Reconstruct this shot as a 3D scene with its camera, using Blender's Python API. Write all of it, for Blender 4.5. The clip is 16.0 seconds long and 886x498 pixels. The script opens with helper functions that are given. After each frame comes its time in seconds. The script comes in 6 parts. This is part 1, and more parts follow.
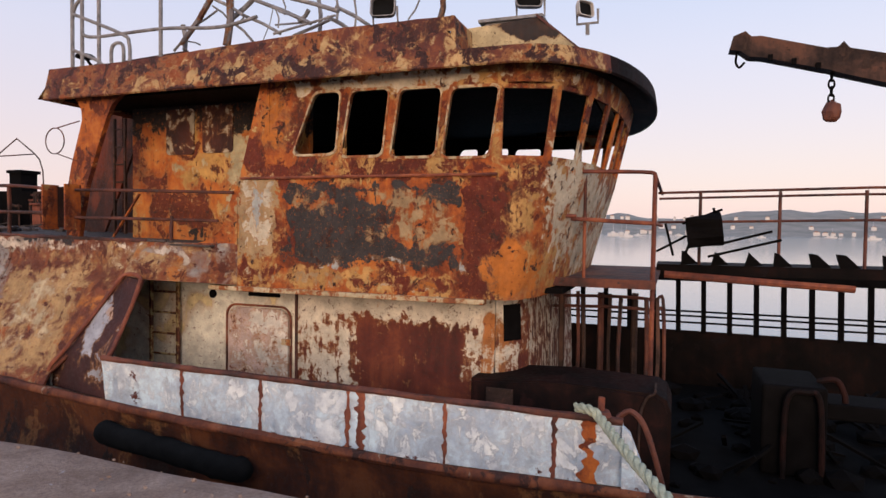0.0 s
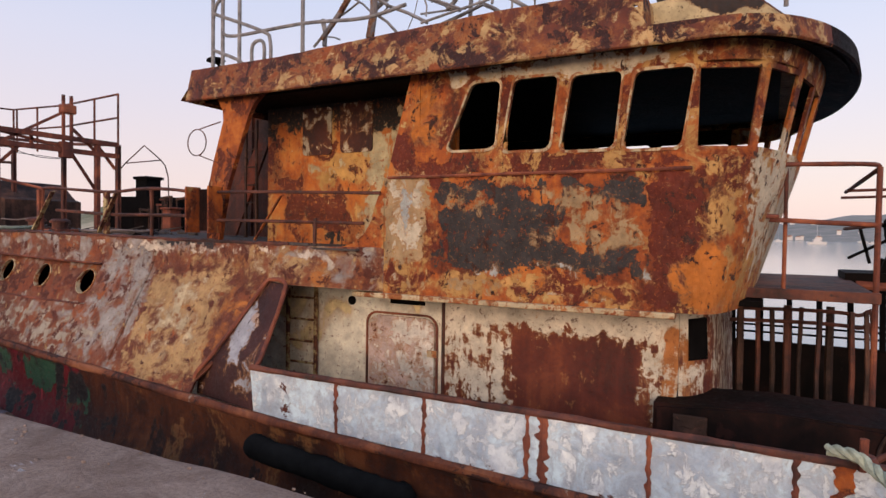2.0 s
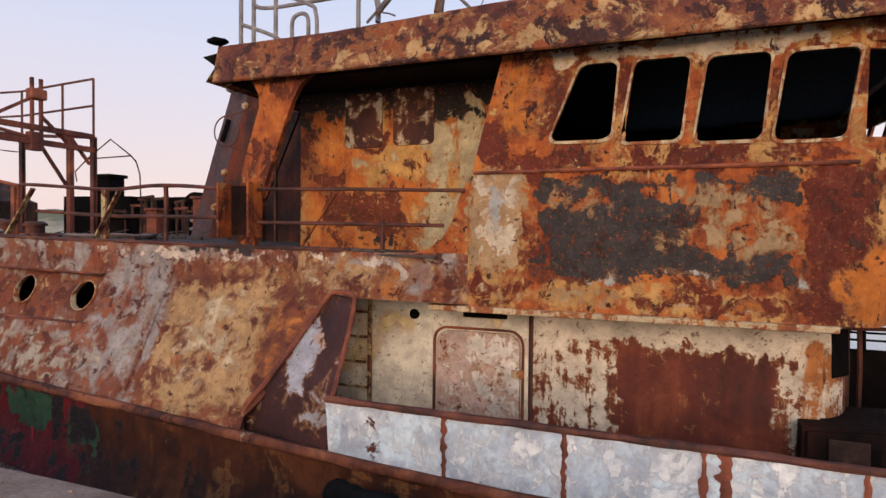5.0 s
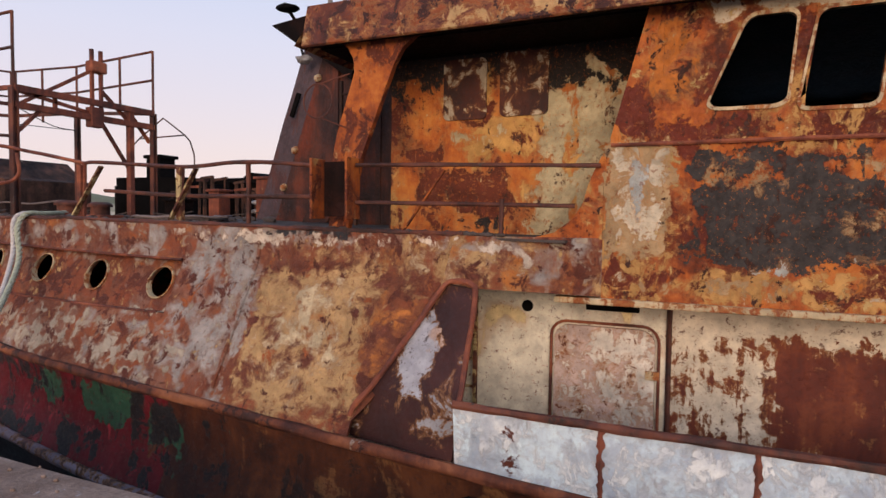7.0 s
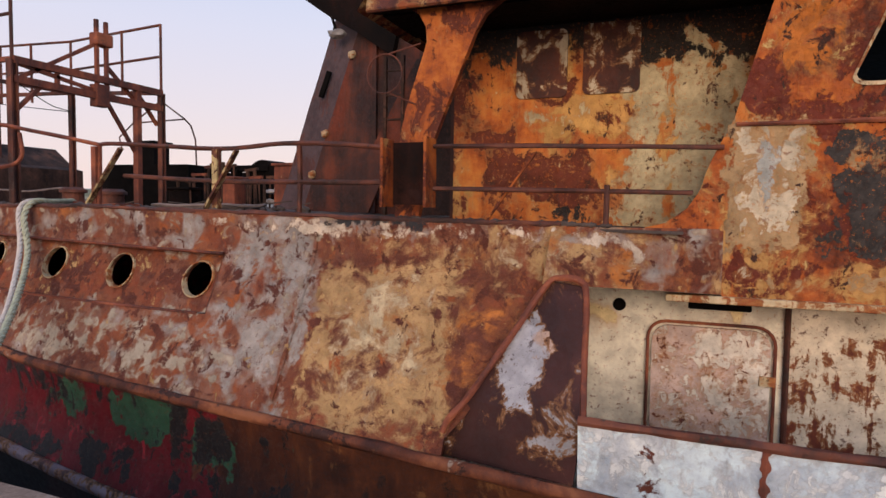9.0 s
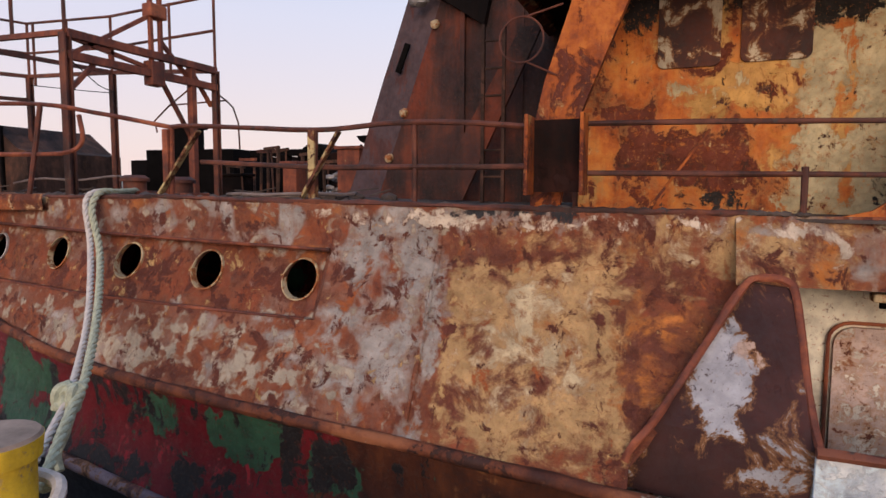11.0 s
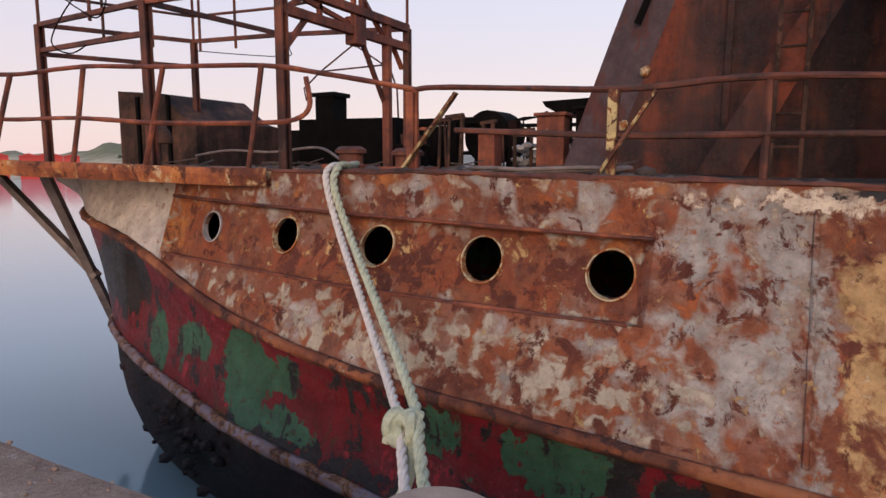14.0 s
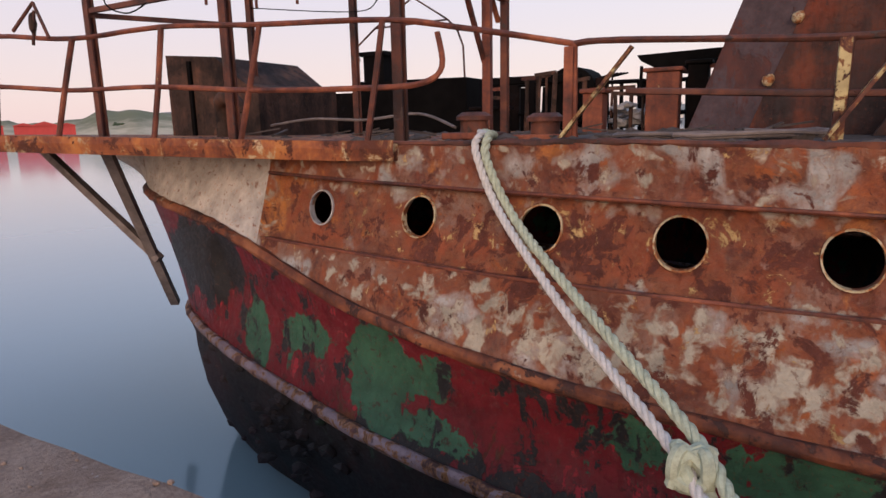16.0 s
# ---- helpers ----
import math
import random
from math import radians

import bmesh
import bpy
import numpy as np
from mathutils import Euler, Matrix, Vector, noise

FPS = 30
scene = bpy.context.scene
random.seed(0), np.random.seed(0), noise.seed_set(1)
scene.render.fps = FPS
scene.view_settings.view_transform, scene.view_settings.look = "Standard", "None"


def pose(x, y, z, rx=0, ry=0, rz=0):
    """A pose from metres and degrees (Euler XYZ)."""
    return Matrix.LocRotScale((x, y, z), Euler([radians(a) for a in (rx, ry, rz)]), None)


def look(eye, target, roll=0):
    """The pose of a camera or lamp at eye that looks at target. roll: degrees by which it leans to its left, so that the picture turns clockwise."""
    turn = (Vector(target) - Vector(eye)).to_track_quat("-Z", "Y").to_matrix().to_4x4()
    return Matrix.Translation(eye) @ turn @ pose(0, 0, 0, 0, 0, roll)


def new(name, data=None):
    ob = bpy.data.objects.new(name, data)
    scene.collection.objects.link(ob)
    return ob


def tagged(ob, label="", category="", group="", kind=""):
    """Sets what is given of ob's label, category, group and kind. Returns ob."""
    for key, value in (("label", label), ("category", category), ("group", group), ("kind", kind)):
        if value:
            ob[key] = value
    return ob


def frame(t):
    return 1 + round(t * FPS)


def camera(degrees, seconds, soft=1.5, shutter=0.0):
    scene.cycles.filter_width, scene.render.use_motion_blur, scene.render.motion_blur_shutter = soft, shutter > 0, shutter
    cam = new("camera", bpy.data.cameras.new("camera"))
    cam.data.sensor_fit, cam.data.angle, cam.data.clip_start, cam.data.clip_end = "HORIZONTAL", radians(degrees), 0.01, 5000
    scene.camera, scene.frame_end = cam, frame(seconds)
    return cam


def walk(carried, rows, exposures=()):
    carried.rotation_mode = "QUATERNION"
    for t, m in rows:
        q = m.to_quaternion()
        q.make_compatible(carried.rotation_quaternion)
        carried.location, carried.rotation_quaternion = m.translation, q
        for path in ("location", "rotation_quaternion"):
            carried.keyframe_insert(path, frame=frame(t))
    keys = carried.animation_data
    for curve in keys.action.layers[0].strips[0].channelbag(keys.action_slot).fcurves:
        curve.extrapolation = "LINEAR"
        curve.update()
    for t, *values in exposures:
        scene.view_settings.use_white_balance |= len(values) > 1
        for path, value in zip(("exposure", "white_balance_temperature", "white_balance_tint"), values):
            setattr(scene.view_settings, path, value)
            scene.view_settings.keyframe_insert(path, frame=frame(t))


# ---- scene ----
cam = camera(71.0, 16.0)
PATH = [
    (0, (0.0, 0.148, 1.509), (-0.695, 2.022, 1.441), 0.8),
    (0.5, (-0.218, 0.213, 1.49), (-0.981, 2.06, 1.424), 1.4),
    (1, (-0.494, 0.243, 1.483), (-1.249, 2.092, 1.378), 1.4),
    (1.5, (-0.721, 0.33, 1.482), (-1.535, 2.155, 1.386), 0.4),
    (2, (-0.95, 0.392, 1.475), (-1.882, 2.161, 1.42), 0.8),
    (2.5, (-1.181, 0.382, 1.463), (-2.09, 2.163, 1.418), 1.1),
    (3, (-1.457, 0.416, 1.46), (-2.301, 2.229, 1.428), 0.6),
    (3.5, (-1.71, 0.49, 1.458), (-2.565, 2.297, 1.425), 0.8),
    (3.7, (-1.838, 0.483, 1.442), (-2.673, 2.3, 1.417), 1.2),
    (5.8, (-2.902, 0.68, 1.484), (-3.634, 2.54, 1.424), 0.1),
    (6, (-2.989, 0.726, 1.468), (-3.746, 2.576, 1.409), -0.1),
    (6.5, (-3.238, 0.818, 1.453), (-4.064, 2.638, 1.381), 0.3),
    (7, (-3.528, 0.843, 1.439), (-4.348, 2.665, 1.343), 0.7),
    (7.5, (-3.763, 0.91, 1.439), (-4.537, 2.751, 1.326), 0.0),
    (8, (-4.042, 1.0, 1.43), (-4.822, 2.839, 1.33), 0.4),
    (8.2, (-4.139, 1.009, 1.421), (-4.913, 2.85, 1.329), 0.6),
    (10.3, (-5.36, 1.182, 1.381), (-6.03, 3.055, 1.175), 0.1),
    (10.5, (-5.473, 1.224, 1.418), (-6.145, 3.095, 1.203), -0.1),
    (11, (-5.723, 1.268, 1.428), (-6.455, 3.121, 1.255), 0.2),
    (11.5, (-6.026, 1.246, 1.425), (-6.759, 3.097, 1.234), 0.1),
    (12, (-6.304, 1.318, 1.421), (-7.066, 3.157, 1.232), -0.1),
    (12.5, (-6.625, 1.353, 1.428), (-7.475, 3.155, 1.255), 0.4),
    (13, (-6.92, 1.33, 1.427), (-7.753, 3.135, 1.209), 0.4),
    (13.5, (-7.249, 1.403, 1.431), (-8.111, 3.191, 1.189), 0.2),
    (14, (-7.542, 1.402, 1.449), (-8.461, 3.158, 1.183), 0.2),
    (14.5, (-7.851, 1.384, 1.466), (-8.725, 3.158, 1.168), -0.3),
    (15, (-8.134, 1.469, 1.443), (-9.069, 3.214, 1.159), -0.7),
    (15.5, (-8.447, 1.443, 1.474), (-9.403, 3.176, 1.186), -0.3),
    (16, (-8.756, 1.452, 1.518), (-9.664, 3.19, 1.127), -1.2),
]
walk(cam, [(t, look(eye, target, roll)) for t, eye, target, roll in PATH])

# ---- light ----
world = bpy.data.worlds.new("dusk_sky")
scene.world = world
world.use_nodes = True
WN, WL = world.node_tree.nodes, world.node_tree.links
bg = WN["Background"]
sky = WN.new("ShaderNodeTexSky")
sky.sky_type, sky.sun_disc = "NISHITA", False
sky.sun_elevation, sky.sun_rotation = radians(4), radians(205)
tc = WN.new("ShaderNodeTexCoord")
sep = WN.new("ShaderNodeSeparateXYZ")
WL.new(tc.outputs["Generated"], sep.inputs[0])
ramp = WN.new("ShaderNodeValToRGB")
cr = ramp.color_ramp
cr.elements[0].position, cr.elements[0].color = 0.0, (0.90, 0.70, 0.72, 1)
cr.elements[1].position, cr.elements[1].color = 1.0, (0.34, 0.50, 0.85, 1)
for pos, col in ((0.10, (0.84, 0.70, 0.76, 1)), (0.26, (0.73, 0.71, 0.87, 1)), (0.45, (0.53, 0.65, 0.92, 1))):
    el = cr.elements.new(pos)
    el.color = col
WL.new(sep.outputs["Z"], ramp.inputs[0])
mixw = WN.new("ShaderNodeMixRGB")
mixw.blend_type, mixw.inputs[0].default_value = "ADD", 0.06
WL.new(ramp.outputs[0], mixw.inputs[1])
WL.new(sky.outputs[0], mixw.inputs[2])
WL.new(mixw.outputs[0], bg.inputs[0])
bg.inputs[1].default_value = 0.93
sun = new("sun", bpy.data.lights.new("sun", "SUN"))
sun.data.energy, sun.data.angle, sun.data.color = 2.65, radians(40), (1.0, 0.73, 0.53)
sun.matrix_world = look((3, -14, 5.2), (-4, 6, 1))

# ---- helpers ----


def part(name, bm, material, parent=None, label="", smooth=False):
    me = bpy.data.meshes.new(name)
    bmesh.ops.recalc_face_normals(bm, faces=bm.faces)
    if smooth:
        for f in bm.faces:
            f.smooth = True
    bm.to_mesh(me)
    bm.free()
    me.materials.append(material)
    ob = new(name, me)
    if smooth:
        me.set_sharp_from_angle(angle=radians(40))
    if parent is not None:
        ob.parent = parent
    if label:
        ob["label"] = label
    return ob


def thing(name, label, category, group="", kind=""):
    return tagged(new(name), label, category, group, kind)


def B():
    return bmesh.new()


def box(bm, x0, y0, z0, x1, y1, z1, bevel=0.0):
    r = bmesh.ops.create_cube(bm, size=1)
    for v in r["verts"]:
        v.co = Vector((x0 + (v.co.x + .5) * (x1 - x0), y0 + (v.co.y + .5) * (y1 - y0), z0 + (v.co.z + .5) * (z1 - z0)))
    if bevel:
        es = list({e for v in r["verts"] for e in v.link_edges})
        bmesh.ops.bevel(bm, geom=es, offset=bevel, segments=2, affect="EDGES", profile=.5)
    return bm


def obox(bm, p, q, w, h, up=(0, 0, 1)):
    """A bar of width w and height h from p to q."""
    p, q = Vector(p), Vector(q)
    d = (q - p).normalized()
    up = Vector(up)
    if abs(d.dot(up)) > .98:
        up = Vector((0, 1, 0))
    s = d.cross(up).normalized() * w / 2
    u = s.cross(d).normalized() * h / 2
    a = [bm.verts.new(p + i * s + j * u) for i, j in ((-1, -1), (1, -1), (1, 1), (-1, 1))]
    b = [bm.verts.new(q + i * s + j * u) for i, j in ((-1, -1), (1, -1), (1, 1), (-1, 1))]
    bm.faces.new(a[::-1])
    bm.faces.new(b)
    for i in range(4):
        bm.faces.new((a[i], a[(i + 1) % 4], b[(i + 1) % 4], b[i]))
    return bm


def smoothline(pts, n=6):
    pts = [Vector(p) for p in pts]
    out = []
    for i in range(len(pts) - 1):
        a, b = pts[max(i - 1, 0)], pts[i]
        c, d = pts[i + 1], pts[min(i + 2, len(pts) - 1)]
        for k in range(n):
            t = k / n
            out.append(.5 * ((2 * b) + (c - a) * t + (2 * a - 5 * b + 4 * c - d) * t * t + (3 * b - a - 3 * c + d) * t ** 3))
    out.append(pts[-1])
    return out


def tube(bm, pts, r, seg=8, cap=True, wob=0.0, rr=None):
    """A round bar along pts; wob makes it uneven."""
    pts = [Vector(p) for p in pts]
    rings, prev = [], None
    for i, p in enumerate(pts):
        d = (pts[min(i + 1, len(pts) - 1)] - pts[max(i - 1, 0)]).normalized()
        if prev is None:
            s = d.cross(Vector((0, 0, 1)))
            if s.length < .1:
                s = d.cross(Vector((0, 1, 0)))
        else:
            s = prev - d * prev.dot(d)
        s.normalize()
        prev = s
        u = d.cross(s)
        ra = rr[i] if rr else r
        ring = []
        for k in range(seg):
            a = 2 * math.pi * k / seg
            q = ra * (1 + wob * noise.noise(p * 9 + Vector((k * 3.1, 0, 0))))
            ring.append(bm.verts.new(p + q * (math.cos(a) * s + math.sin(a) * u)))
        rings.append(ring)
    for a, b in zip(rings, rings[1:]):
        for k in range(seg):
            bm.faces.new((a[k], a[(k + 1) % seg], b[(k + 1) % seg], b[k]))
    if cap:
        bm.faces.new(rings[0][::-1])
        bm.faces.new(rings[-1])
    return bm


def cyl(bm, x, y, z0, z1, r0, r1=None, seg=24):
    r1 = r0 if r1 is None else r1
    a = [bm.verts.new((x + r0 * math.cos(2 * math.pi * k / seg), y + r0 * math.sin(2 * math.pi * k / seg), z0)) for k in range(seg)]
    b = [bm.verts.new((x + r1 * math.cos(2 * math.pi * k / seg), y + r1 * math.sin(2 * math.pi * k / seg), z1)) for k in range(seg)]
    for k in range(seg):
        bm.faces.new((a[k], a[(k + 1) % seg], b[(k + 1) % seg], b[k]))
    bm.faces.new(a[::-1])
    bm.faces.new(b)
    return bm


def interp(tab, x):
    """Smooth value of a table ((x, v), ...) at x; clamps at the ends."""
    if x <= tab[0][0]:
        return tab[0][1]
    for (x0, a), (x1, b) in zip(tab, tab[1:]):
        if x <= x1:
            t = (x - x0) / (x1 - x0)
            return a + (b - a) * t
    return tab[-1][1]


def sheet(bm, grid, thick=0.0, off=None):
    """A sheet through a grid of points; with thick, a closed plate pushed along off."""
    rows = [[bm.verts.new(p) for p in row] for row in grid]
    for a, b in zip(rows, rows[1:]):
        for i in range(len(a) - 1):
            bm.faces.new((a[i], a[i + 1], b[i + 1], b[i]))
    if thick:
        o = Vector(off) * thick
        back = [[bm.verts.new(Vector(p) + o) for p in row] for row in grid]
        for a, b in zip(back, back[1:]):
            for i in range(len(a) - 1):
                bm.faces.new((a[i], b[i], b[i + 1], a[i + 1]))
        n, m = len(rows), len(rows[0])
        for i in range(m - 1):
            bm.faces.new((rows[0][i], back[0][i], back[0][i + 1], rows[0][i + 1]))
            bm.faces.new((rows[-1][i], rows[-1][i + 1], back[-1][i + 1], back[-1][i]))
        for j in range(n - 1):
            bm.faces.new((rows[j][0], rows[j + 1][0], back[j + 1][0], back[j][0]))
            bm.faces.new((rows[j][-1], back[j][-1], back[j + 1][-1], rows[j + 1][-1]))
    return bm


def dent(p, amp=.012, sc=1.3):
    """Unevenness of beaten plate."""
    p = Vector(p)
    return amp * noise.noise(p * sc) + .4 * amp * noise.noise(p * sc * 3.1)


# ---- materials ----


class Mat:
    def __init__(self, name):
        self.m = bpy.data.materials.new(name)
        self.m.use_nodes = True
        self.n, self.l = self.m.node_tree.nodes, self.m.node_tree.links
        self.bsdf = self.n["Principled BSDF"]
        self.co = self.n.new("ShaderNodeTexCoord").outputs["Object"]

    def noise(self, scale, detail=8, rough=.6, dist=0.0, stretch=None, shift=0.0):
        co = self.co
        if stretch or shift:
            mp = self.n.new("ShaderNodeMapping")
            mp.inputs["Scale"].default_value = stretch or (1, 1, 1)
            mp.inputs["Location"].default_value = (shift, shift * .7, shift * 1.3)
            self.l.new(co, mp.inputs[0])
            co = mp.outputs[0]
        t = self.n.new("ShaderNodeTexNoise")
        t.inputs["Scale"].default_value, t.inputs["Detail"].default_value = scale, detail
        t.inputs["Roughness"].default_value, t.inputs["Distortion"].default_value = rough, dist
        self.l.new(co, t.inputs["Vector"])
        return t.outputs["Fac"]

    def ramp(self, fac, *stops):
        r = self.n.new("ShaderNodeValToRGB")
        e = r.color_ramp.elements
        while len(e) < len(stops):
            e.new(.5)
        for el, (p, c) in zip(e, stops):
            el.position = p
            el.color = (c, c, c, 1) if isinstance(c, (int, float)) else (*c, 1)
        self.l.new(fac, r.inputs[0])
        return r.outputs[0]

    def step(self, fac, at, soft=.03):
        return self.ramp(fac, (max(at - soft, 0), 0), (min(at + soft, 1), 1))

    def mix(self, fac, a, b, mode="MIX"):
        x = self.n.new("ShaderNodeMixRGB")
        x.blend_type = mode
        for sock, v in zip(x.inputs, (fac, a, b)):
            if isinstance(v, bpy.types.NodeSocket):
                self.l.new(v, sock)
            elif isinstance(v, (int, float)):
                sock.default_value = v if sock.type == "VALUE" else (v, v, v, 1)
            else:
                sock.default_value = (*v, 1)
        return x.outputs[0]

    def math(self, op, a, b=0.0):
        x = self.n.new("ShaderNodeMath")
        x.operation = op
        for sock, v in zip(x.inputs, (a, b)):
            if isinstance(v, bpy.types.NodeSocket):
                self.l.new(v, sock)
            else:
                sock.default_value = v
        return x.outputs[0]

    def vec(self, op, *values):
        x = self.n.new("ShaderNodeVectorMath")
        x.operation = op
        for sock, v in zip(x.inputs, values):
            if isinstance(v, bpy.types.NodeSocket):
                self.l.new(v, sock)
            else:
                sock.default_value = v
        return x.outputs["Value" if op == "DOT_PRODUCT" else "Vector"]

    def span(self, v, a, b, lo, hi):
        """v from a..b to lo..hi, clamped."""
        x = self.n.new("ShaderNodeMapRange")
        self.l.new(v, x.inputs[0])
        for k, q in enumerate((a, b, lo, hi)):
            x.inputs[k + 1].default_value = q
        return x.outputs[0]

    def axis(self, k):
        s = self.n.new("ShaderNodeSeparateXYZ")
        self.l.new(self.co, s.inputs[0])
        return s.outputs[k]

    def done(self, color, rough=.8, bump=None, strength=.4, dist=.01, metal=0.0, spec=.3):
        b = self.bsdf
        for key, v in (("Base Color", color), ("Roughness", rough), ("Metallic", metal)):
            if isinstance(v, bpy.types.NodeSocket):
                self.l.new(v, b.inputs[key])
            elif key == "Base Color":
                b.inputs[key].default_value = (*v, 1)
            else:
                b.inputs[key].default_value = v
        b.inputs["Specular IOR Level"].default_value = spec
        if bump is not None:
            bp = self.n.new("ShaderNodeBump")
            bp.inputs["Strength"].default_value, bp.inputs["Distance"].default_value = strength, dist
            self.l.new(bump, bp.inputs["Height"])
            self.l.new(bp.outputs[0], b.inputs["Normal"])
        return self.m


DARKR, MAROON, BROWN, ORANGE = (.028, .011, .008), (.08, .02, .013), (.16, .045, .018), (.38, .105, .022)


def rust(m, shift=0.0, scale=2.2, tones=(DARKR, MAROON, BROWN, ORANGE)):
    """Base of rusted steel: large blotches, fine grain, vertical runs."""
    big = m.noise(scale, 9, .62, .4, shift=shift)
    fine = m.noise(26, 6, .7, shift=shift + 3)
    run = m.noise(3.2, 5, .6, .2, stretch=(3.0, 3.0, .35), shift=shift + 7)
    f = m.math("ADD", m.math("MULTIPLY", big, .62), m.math("ADD", m.math("MULTIPLY", fine, .18), m.math("MULTIPLY", run, .2)))
    n = len(tones)
    return m.ramp(f, *[(.405 + .19 * i / (n - 1), c) for i, c in enumerate(tones)]), fine


def spread(m, regions, place):
    """Sum of soft regions (x, z, half-width, half-height, amount), where a coat survived, burnt away or carries painted
    shade: ovals, or plates with a sixth entry, their edge's softness.
    """
    total = None
    for cx, cz, rx, rz, amount, *edge in regions:
        kx, kz = (1 / edge[0], 1 / edge[0]) if edge else (1 / rx, 1 / rz)
        q = m.vec("MULTIPLY_ADD", place, (kx, 0, kz), (-cx * kx, 0, -cz * kz))
        if edge:
            q = m.vec("SUBTRACT", (rx * kx, 0, rz * kz), m.vec("ABSOLUTE", q))
            sep_ = m.n.new("ShaderNodeSeparateXYZ")
            m.l.new(q, sep_.inputs[0])
            v = m.span(m.math("MINIMUM", sep_.outputs[0], sep_.outputs[2]), 0, 1, 0, amount)
        else:
            v = m.span(m.vec("DOT_PRODUCT", q, q), .25, 1.25, amount, 0)
        total = v if total is None else m.math("ADD", total, v)
    return total


def ragged(m, shift, reach=.4):
    """The place shaken by noise, so that edges of coats run unevenly."""
    t = m.n.new("ShaderNodeTexNoise")
    t.inputs["Scale"].default_value, t.inputs["Detail"].default_value, t.inputs["Roughness"].default_value = 4.5, 8, .65
    m.l.new(m.vec("ADD", m.co, (shift, shift, shift)), t.inputs["Vector"])
    k = -.5 * reach
    return m.vec("ADD", m.vec("MULTIPLY_ADD", t.outputs["Color"], (reach, reach, reach), (k, k, k)), m.co)


def peeled(name, paints, cover=.5, shift=0.0, scale=2.6, tones=(DARKR, MAROON, BROWN, ORANGE), burnt=0.0, runs=.3, edge=(.42, .2, .07),
           rough=.75, soft=.012, bump=.6, chips=.8):
    """Flaking paint over rust. paints: (colour, share, scale, detail, regions, softness) from the lowest coat up; burnt: share of soot."""
    m = Mat(name)
    col, fine = rust(m, shift, 1.9, tones)
    height = fine
    place = None
    for i, coat in enumerate(paints):
        c, share = coat[0], coat[1]
        sc = coat[2] if len(coat) > 2 else scale * (1 + .35 * i)
        det = coat[3] if len(coat) > 3 else 12
        a = m.noise(sc, det, .7 if det > 6 else .5, .5, shift=shift + 11 * i + 1)
        v = m.noise(sc * .6, 6, .62, .3, stretch=(3.2, 3.2, .45), shift=shift + 5 * i + 2)
        f = m.math("ADD", m.math("MULTIPLY", a, 1 - runs), m.math("MULTIPLY", v, runs))
        if len(coat) > 4 and coat[4]:
            place = place or ragged(m, shift + 31)
            f = m.math("ADD", f, spread(m, coat[4], place))
        at = .5 + (.5 - share) * .42
        mask = m.step(f, at, coat[5] if len(coat) > 5 else soft)
        rim = m.step(f, at - .028, .028)
        tone = m.noise(7, 6, .65, shift=shift + 17 * i)
        big = m.noise(1.5, 4, .6, shift=shift + 19 * i)
        lo, hi = tuple(q * .62 for q in c), tuple(min(q * 1.2, .86) for q in c)
        pc = m.mix(m.ramp(m.math("ADD", m.math("MULTIPLY", tone, .6), m.math("MULTIPLY", big, .4)), (.38, 0), (.62, 1)), lo, hi)
        chip = m.step(m.noise(15, 8, .72, .3, shift=shift + i), .605, .015)
        speck = m.step(m.noise(42, 4, .7, .2, shift=shift + i), .63, .03)
        pc = m.mix(m.math("MULTIPLY", chip, chips), pc, tones[1])
        pc = m.mix(m.math("MULTIPLY", speck, chips * .75), pc, tones[-1])
        if max(c) > .12:
            col = m.mix(m.math("MULTIPLY", rim, .5), col, edge)
        col = m.mix(mask, col, pc)
        height = m.math("ADD", height, m.math("MULTIPLY", m.math("SUBTRACT", mask, m.math("MULTIPLY", chip, .5)), .9))
    if burnt:
        a = m.noise(1.3, 10, .65, .4, shift=shift + 41)
        bm_ = m.step(a, .5 + (.5 - burnt) * .45, .04)
        col = m.mix(m.math("MULTIPLY", bm_, .88), col, (.03, .026, .026))
    return m.done(col, m.ramp(fine, (.3, rough - .2), (.7, rough + .15)), height, bump, .007)


def solid(name, c, rough=.7, metal=0.0, vary=.3, scale=9, bump=.25):
    m = Mat(name)
    f = m.noise(scale, 8, .65)
    g = m.noise(scale * 6, 4, .6)
    col = m.mix(m.ramp(f, (.3, 0), (.7, 1)), tuple(q * (1 - vary) for q in c), tuple(min(q * (1 + vary), .9) for q in c))
    return m.done(col, rough, g, bump, .004, metal)



